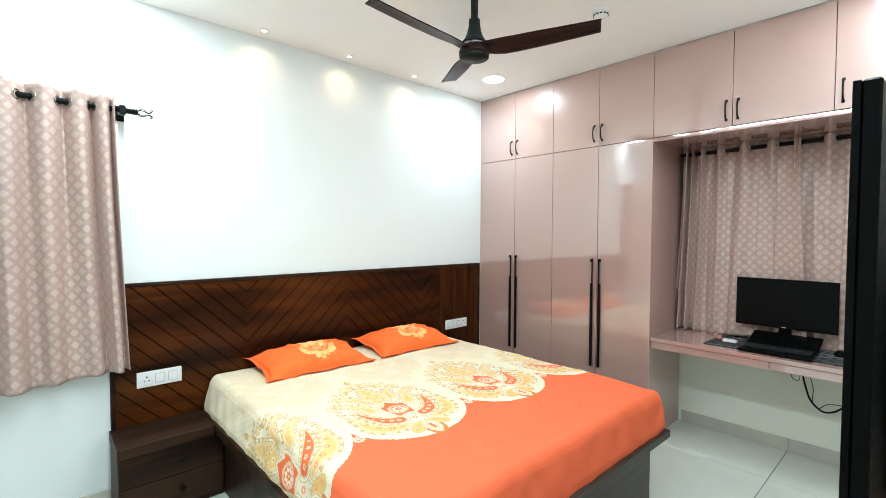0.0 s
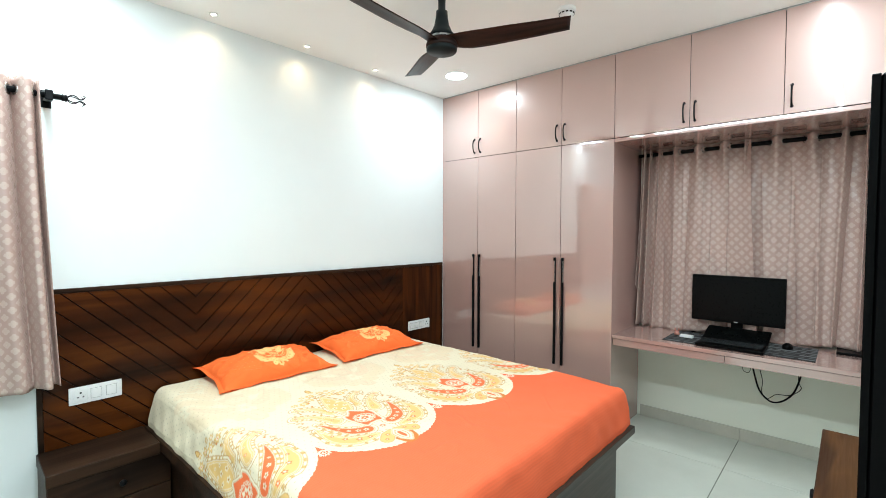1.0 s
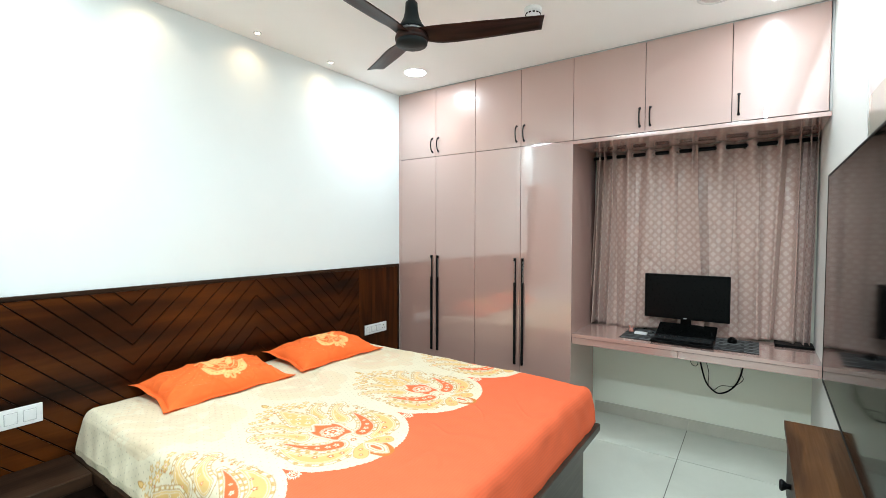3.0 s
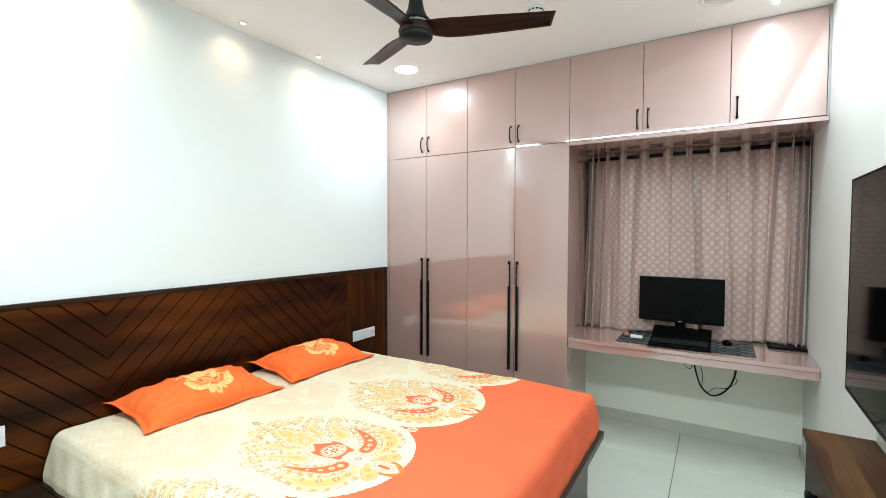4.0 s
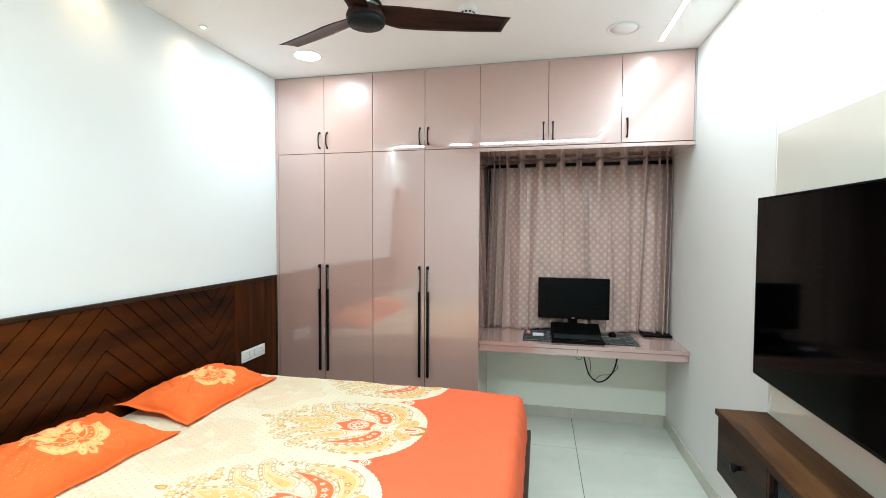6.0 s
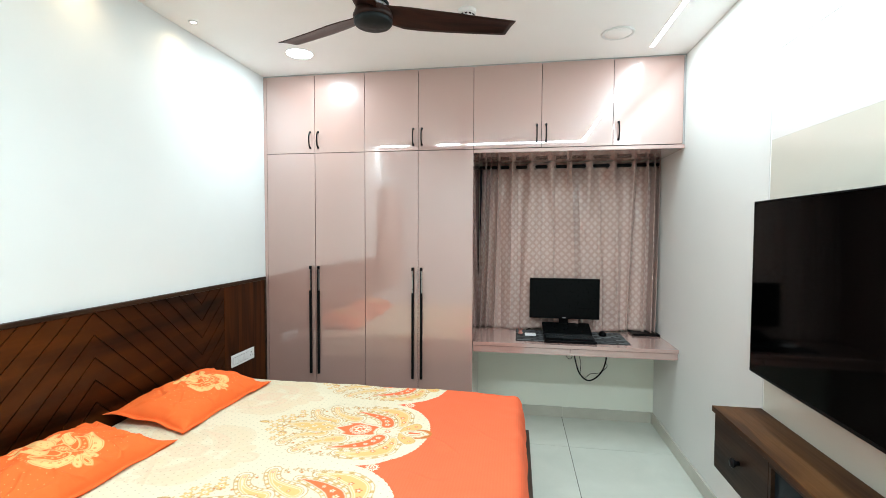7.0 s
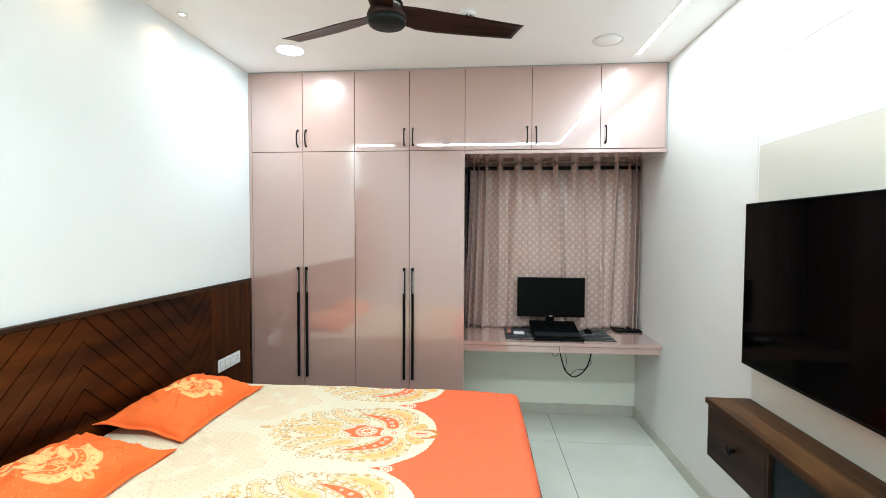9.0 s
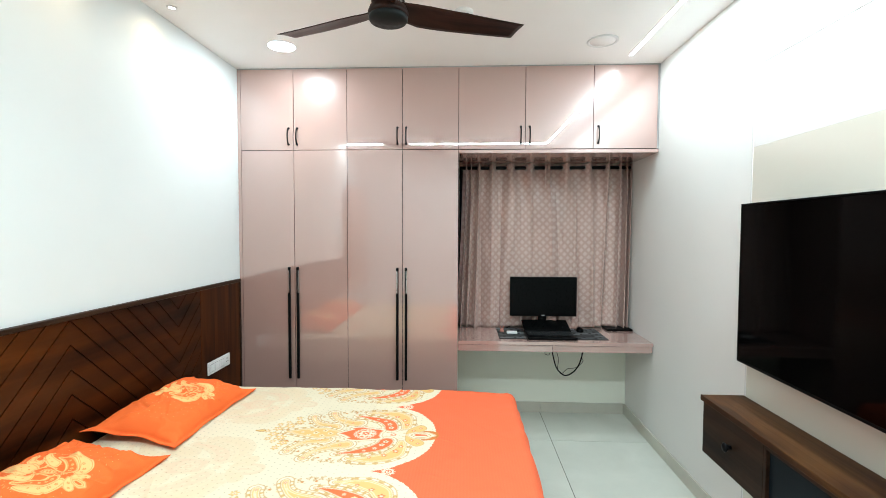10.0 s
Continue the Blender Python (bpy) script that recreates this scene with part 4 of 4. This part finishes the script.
# ---- ceiling fan ----
fan = thing("ceiling_fan", "three-blade dark walnut ceiling fan with a black motor", "ceiling fan", (1.800, 1.725, 0))
part("downrod", lathe([(0.060, CEIL), (0.062, CEIL - 0.012), (0.050, CEIL - 0.055), (0.020, CEIL - 0.075), (0.018, 2.640), (0.029, 2.635), (0.031, 2.60), (0.038, 2.565), (0.053, 2.533), (0.064, 2.520), (0.065, 2.513), (0.02, 2.513)], 36), FANHUB, fan, "black downrod with a flared canopy", smooth=True)
part("collar", lathe([(0.048, 2.514), (0.056, 2.511), (0.057, 2.503), (0.048, 2.500)], 36), STEEL, fan, "thin metal collar", smooth=True)
part("motor", lathe([(0.040, 2.503), (0.058, 2.499), (0.072, 2.488), (0.080, 2.468), (0.079, 2.455), (0.07, 2.452)], 40), FANWOOD, fan, "dark walnut fan hub", smooth=True)
part("motor_cap", lathe([(0.070, 2.456), (0.077, 2.452), (0.077, 2.441), (0.072, 2.434), (0.01, 2.431)], 40), FANHUB, fan, "flat round black motor cap", smooth=True)


def blade_mesh():
    bm = bmesh.new()
    rows = []
    n = 26
    for i in range(n):
        s = i / (n - 1)
        r = 0.030 + s * 0.595
        lead = np.interp(s, (0, 0.06, 0.12, 0.2, 0.32, 1), (0.040, 0.040, 0.050, 0.063, 0.066, 0.050))
        trail = np.interp(s, (0, 0.06, 0.12, 0.24, 0.5, 1), (-0.060, -0.058, -0.058, -0.062, -0.064, -0.054))
        pitch = radians(np.interp(s, (0, 0.12, 0.3, 1), (12, 18, 15, 11)))
        z = 2.479 + 0.042 * s - 0.004 * math.sin(math.pi * s)
        row = []
        for sign in (1, -1):
            for k in range(9):
                t = k / 8
                w = lead + (trail - lead) * t
                camber = 0.006 * (1 - (2 * t - 1) ** 2)
                th = 0.0042 * (1 - 0.75 * abs(2 * t - 1) ** 3)
                row.append((r, w * math.cos(pitch), z + w * math.sin(pitch) * -1 + camber + sign * th))
        top, low = row[:9], row[9:][::-1]
        rows.append([bm.verts.new(p) for p in top + low])
    for a, b in zip(rows, rows[1:]):
        for k in range(len(a)):
            j = (k + 1) % len(a)
            bm.faces.new((a[k], a[j], b[j], b[k]))
    bm.faces.new(rows[0]), bm.faces.new(rows[-1][::-1])
    bmesh.ops.recalc_face_normals(bm, faces=bm.faces[:])
    return bm


BLADE = None
for deg in (-60.0, 59.5, 178.5):
    if BLADE is None:
        BLADE = part("blade", blade_mesh(), FANWOOD, fan, "dark walnut fan blade", smooth=True)
        bl = BLADE
    else:
        bl = new("blade", BLADE.data)
        bl.parent = fan
        tagged(bl, "dark walnut fan blade")
    bl.rotation_euler = (0, 0, radians(deg))

# ---- ceiling fittings ----
for k, sx in enumerate(SPOTS):
    sp = thing("spotlight", "small warm recessed ceiling spotlight near the wall", "spotlight", (sx, 3.033, CEIL), "recessed spotlights")
    part("rim", lathe([(0.016, -0.001), (0.017, -0.006), (0.024, -0.005), (0.026, -0.0005)], 24), LAMP_RIM, sp, smooth=True)
    part("lens", lathe([(0.0155, -0.0008), (0.0150, -0.004)], 20), LAMP_WARM, sp, "glowing warm lens")
dl = thing("downlight", "round white recessed ceiling downlight, lit", "downlight", (2.988, 2.639, CEIL))
part("rim", lathe([(0.0865, -0.0005), (0.087, -0.004), (0.091, -0.003), (0.092, -0.0005)], 40), LAMP_RIM, dl, smooth=True)
part("diffuser", lathe([(0.0862, -0.0008), (0.085, -0.0045)], 40), LAMP_WHITE, dl, "glowing white diffuser")
for label, x0, x1, y0, y1 in (("long glowing linear light set in the ceiling", 0.40, 3.225, 0.260, 0.286), ("glowing linear light crossing the ceiling", 0.381, 0.399, 0.29, 3.11)):
    st = thing("strip_light", label, "strip light", group="linear ceiling lights")
    part("diffuser", box(x0, x1, y0, y1, CEIL - 0.003, CEIL - 0.0005), LAMP_WHITE, st)
    if x1 - x0 > 1:
        part("edge_profile", box(x0, x1, y0 - 0.003, y0, CEIL - 0.004, CEIL - 0.0004), LAMP_RIM, st)
        part("edge_profile", box(x0, x1, y1, y1 + 0.003, CEIL - 0.004, CEIL - 0.0004), LAMP_RIM, st)
spk = thing("ceiling_speaker", "round white ceiling speaker with a flat grille", "speaker", (2.985, 0.539, CEIL))
part("rim", lathe([(0.080, -0.0005), (0.080, -0.005), (0.090, -0.008), (0.098, -0.005), (0.099, -0.0005)], 44), LAMP_RIM, spk, smooth=True)
part("grille", lathe([(0.0795, -0.0006), (0.079, -0.004), (0.01, -0.006)], 44), CEILING, spk, smooth=True)
smoke = thing("smoke_detector", "small white round smoke detector on the ceiling", "detector", (2.555, 1.429, CEIL))
part("base", lathe([(0.050, 0.0), (0.052, -0.006), (0.051, -0.020), (0.046, -0.023)], 32), LAMP_RIM, smoke, smooth=True)
part("head", lathe([(0.043, -0.023), (0.043, -0.030), (0.038, -0.044), (0.026, -0.050), (0.01, -0.051)], 32), LAMP_RIM, smoke, smooth=True)
for k in range(12):
    a = 2 * math.pi * k / 12
    b = part("vent_slot", box(-0.001, 0.0025, -0.007, 0.007, -0.037, -0.030), PLASTIC, smoke)
    b.location, b.rotation_euler = (0.0415 * math.cos(a), 0.0415 * math.sin(a), 0), (0, 0, a)

# ---- television and its shelf ----
tv = thing("television", "large black flat television mounted on the wall", "television")
TX0, TX1, TY, TZ0, TZ1 = 0.925, 2.165, 0.130, 1.0, 1.737
part("screen", box(TX0 + 0.007, TX1 - 0.007, TY - 0.008, TY, TZ0 + 0.012, TZ1 - 0.007, 0.0008), SCREEN, tv, "glossy black screen, switched off")
bm = box(TX0, TX1, TY - 0.030, TY - 0.0085, TZ0, TZ1, 0.003)
for a in ((TX0, TX0 + 0.0065, TZ0, TZ1), (TX1 - 0.0065, TX1, TZ0, TZ1), (TX0 + 0.0066, TX1 - 0.0066, TZ0, TZ0 + 0.0115), (TX0 + 0.0066, TX1 - 0.0066, TZ1 - 0.0065, TZ1)):
    box(a[0], a[1], TY - 0.0085, TY + 0.001, a[2], a[3], 0.0008, bm)
part("bezel", bm, PLASTIC, tv)
part("rear_housing", box(TX0 + 0.28, TX1 - 0.28, TY - 0.058, TY - 0.0305, TZ0 + 0.05, TZ0 + 0.50, 0.012), PLASTIC, tv)
part("wall_mount", box(1.30, 1.72, 0.008, TY - 0.0585, 1.18, 1.42, 0.003), BLACK, tv)

tv.matrix_world = Matrix.Translation((TX1, TY, 0)) @ Matrix.Rotation(radians(-1.1), 4, "Z") @ Matrix.Translation((-TX1, -TY, 0))

unit = thing("media_shelf", "floating dark walnut media unit with a drawer and smoked-glass flap", "media unit")
UX0, UX1, UY, UZ = 0.62, 2.288, 0.229, 0.790
part("top", box(UX0, UX1, 0.0165, UY, UZ - 0.026, UZ, 0.002), WALNUT_TV, unit)
bm = box(UX0 + 0.006, UX1 - 0.008, 0.0165, 0.198, 0.505, 0.523)
for x in (UX0 + 0.006, 1.226, 1.804, UX1 - 0.026):
    box(x, x + 0.018, 0.0165, 0.198, 0.5235, UZ - 0.0265, bm=bm)
part("body", bm, WALNUT_TV, unit)
dr = part("drawer", box(1.826, UX1 - 0.008, 0.199, 0.217, 0.505, UZ - 0.029, 0.0015), WALNUT_Y, unit)
part("knob", lathe([(0.010, 0.0), (0.009, 0.010), (0.017, 0.019), (0.021, 0.027), (0.015, 0.033)], 20, "y", (2.046, 0.217, 0.636)), BLACK, dr, "round black knob", smooth=True)
fl = part("flap", box(1.250, 1.822, 0.199, 0.203, 0.523, UZ - 0.048), DARK_GLASS, unit, "smoked-glass flap")
bm = box(1.238, 1.824, 0.199, 0.217, 0.505, 0.5225, 0.001)
box(1.238, 1.824, 0.199, 0.217, UZ - 0.0475, UZ - 0.029, 0.001, bm)
for x in (1.238, 1.8065):
    box(x, x + 0.0172, 0.199, 0.217, 0.523, UZ - 0.048, 0.001, bm)
part("flap_frame", bm, WALNUT_Y, unit)
part("drawer", box(UX0 + 0.008, 1.235, 0.199, 0.217, 0.505, UZ - 0.029, 0.0015), WALNUT_Y, unit)

# ---- things on the desk ----
mat = tagged(part("desk_mat", box(-0.195, 0.195, -0.42, 0.42, 0.0, 0.003, 0.001), DESK_MAT, None, at=(3.680, 0.722, DESK_Z)), "black desk mat with a grey dash pattern", "desk mat")
mon = thing("monitor", "black flat computer monitor, switched off, on the desk", "monitor", (3.808, 0.752, DESK_Z))
part("panel", box(0.0, 0.022, -0.279, 0.279, 0.120, 0.452, 0.003), PLASTIC, mon)
part("rear_hub", box(0.0225, 0.0395, -0.05, 0.05, 0.15, 0.26, 0.002), PLASTIC, mon)
part("screen", box(-0.0012, 0.0005, -0.274, 0.274, 0.137, 0.447), SCREEN_MATT, mon, "dark matt screen")
part("maker_mark", box(-0.002, -0.0004, -0.012, 0.012, 0.125, 0.132), SWITCH_GREY, mon)
part("neck", box(0.040, 0.056, -0.035, 0.035, 0.0, 0.20, 0.003), PLASTIC, mon)
part("foot", box(0.038, 0.075, -0.12, 0.12, 0.0, 0.010, 0.003), PLASTIC, mon)
lap = thing("laptop", "black laptop open nearly flat before the monitor", "laptop", (3.452, 0.738, DESK_Z + 0.0035))
base = part("base", box(0.0, 0.225, -0.19, 0.19, 0.0, 0.018, 0.004), PLASTIC, lap)
for i in range(5):
    for j in range(14):
        if i == 0 and 3 < j < 10:
            continue
        part("key", box(0.078 + i * 0.026, 0.100 + i * 0.026, -0.172 + j * 0.0247, -0.150 + j * 0.0247, 0.0182, 0.0205), KEYCAP, base)
part("space_bar", box(0.080, 0.099, -0.073, 0.073, 0.0182, 0.0205), KEYCAP, base)
part("touchpad", box(0.012, 0.072, -0.05, 0.05, 0.0182, 0.0188), SCREEN_MATT, base)
lid = part("lid", box(0.0, 0.205, -0.19, 0.19, 0.0, 0.009, 0.003), PLASTIC, lap, at=(0.216, 0, 0.014))
lid.rotation_euler = (0, radians(-15), 0)
scr = part("lid_screen", box(0.012, 0.193, -0.178, 0.178, 0.0092, 0.0099), SCREEN_MATT, lid)
mouse = tagged(part("mouse", bmesh.new(), PLASTIC, None, at=(3.775, 0.455, DESK_Z + 0.003)), "small black computer mouse on the mat", "mouse")
bm = bmesh.new()
bmesh.ops.create_uvsphere(bm, u_segments=24, v_segments=14, radius=1.0)
for v in bm.verts:
    v.co = Vector((v.co.x * 0.052, v.co.y * 0.031 * (1 - 0.12 * v.co.x), max(v.co.z, 0.0) ** 0.8 * 0.034 * (1 - 0.15 * v.co.x)))
bm.to_mesh(mouse.data)
bm.free()
mouse.data.shade_smooth()
part("wheel", lathe([(0.009, -0.003), (0.010, 0), (0.009, 0.003)], 14, "y", (-0.030, 0, 0.022)), SCREEN_MATT, mouse)
tagged(part("adapter", box(0, 0.045, 0, 0.085, 0, 0.018, 0.004, segments=2), SWITCH, None, at=(3.645, 0.985, DESK_Z + 0.003)), "small white adapter on the desk mat", "adapter")
toy = thing("trinket", "tiny pink figurine-like clip on the desk", "trinket", (3.715, 1.105, DESK_Z + 0.003))
part("body", lathe([(0.016, 0.0), (0.019, 0.010), (0.012, 0.022), (0.006, 0.030)], 16), PINK, toy, smooth=True)
for s in (-1, 1):
    part("ear", tube([(0, s * 0.006, 0.024), (0.001, s * 0.013, 0.038), (0.0, s * 0.012, 0.048)], 0.0045, 8), PINK, toy, smooth=True)
tagged(part("black_box", box(0, 0.17, 0, 0.21, 0, 0.017, 0.004, segments=2), PLASTIC, None, at=(3.806, 0.006, DESK_Z)), "flat black device under the curtain hem", "device")


def cable(pts, r, mat_, label):
    return tagged(part("cable", tube(curve(pts, 10), r, 8), mat_, smooth=True), label, "cable", "loose cables")


CX = 3.90
cable([(CX - 0.10, 0.680, 0.74), (CX, 0.668, 0.64), (CX, 0.650, 0.545), (CX, 0.618, 0.43), (CX, 0.575, 0.375), (CX, 0.532, 0.357), (CX, 0.475, 0.385), (CX, 0.425, 0.450), (CX, 0.396, 0.545), (CX, 0.385, 0.63), (CX - 0.10, 0.382, 0.74)], 0.0056, CABLE, "thick black cable looping below the desk")
cable([(CX - 0.10, 0.625, 0.74), (CX, 0.622, 0.60), (CX, 0.600, 0.50), (CX + 0.01, 0.602, 0.41), (CX, 0.572, 0.372), (CX, 0.520, 0.415), (CX + 0.01, 0.445, 0.425), (CX + 0.01, 0.388, 0.48), (CX, 0.402, 0.54), (CX - 0.10, 0.395, 0.74)], 0.0024, CABLE, "thin black wire tangled below the desk")
cable([(CX - 0.10, 0.735, 0.74), (CX, 0.722, 0.57), (CX, 0.700, 0.535), (CX, 0.672, 0.555), (CX - 0.10, 0.668, 0.74)], 0.0022, CABLE, "short thin wire below the desk")
cable([(3.915, 0.95, 0.80), (3.88, 1.045, 0.775), (3.84, 1.05, 0.768), (3.80, 0.99, 0.768), (3.77, 0.955, 0.775)], 0.0035, CABLE, "black cable behind the monitor")
cable([(3.84, 0.50, 0.7635), (3.87, 0.42, 0.7635), (3.86, 0.33, 0.7635), (3.885, 0.28, 0.7635)], 0.003, CABLE_WHITE, "white cable lying on the desk")

# ---- skirting ----
skirt = tagged(new("baseboard"), "beige porcelain skirting along the walls", "baseboard", kind="structure")


def skirting(a, b, place):
    n = max(1, round((b - a) / 0.8))
    cuts = [a + (b - a) * k / n for k in range(n + 1)]
    if place == "east":
        cuts = [0.014, 0.735, 1.443]
    for c, d in zip(cuts, cuts[1:]):
        c, d = c + 0.001, d - 0.001
        shape = {"east": (EAST - 0.012, EAST - 0.0005, c, d), "south": (c, d, 0.0005, 0.0125), "north": (c, d, NORTH - 0.0125, NORTH - 0.0005), "west": (WEST + 0.0005, WEST + 0.0125, c, d)}[place]
        part("skirting_tile", box(*shape, 0.0, 0.091, 0.001), SKIRT, skirt)


skirting(0, 1.44, "east")
skirting(2.289, EAST - 0.001, "south")
skirting(WEST + 0.022, 0.298, "south")
skirting(WEST + 0.022, HB_X0 - 0.002, "north")
skirting(0.014, NORTH - 0.014, "west")

# ---- floor tiles ----
for i in range(-6, 2):
    for j in range(-1, 4):
        x0, y0 = 3.432 + 0.8 * i, 0.742 + 0.8 * (j - 1)
        x0, x1 = max(x0, WEST), min(x0 + 0.8, EAST)
        y0, y1 = max(y0, 0.0), min(y0 + 0.8, NORTH)
        if x1 - x0 > 0.02 and y1 - y0 > 0.02:
            part("tile", box(x0 + 0.0021, x1 - 0.0021, y0 + 0.0021, y1 - 0.0021, -0.010, 0.0, 0.0008), TILE, floor)
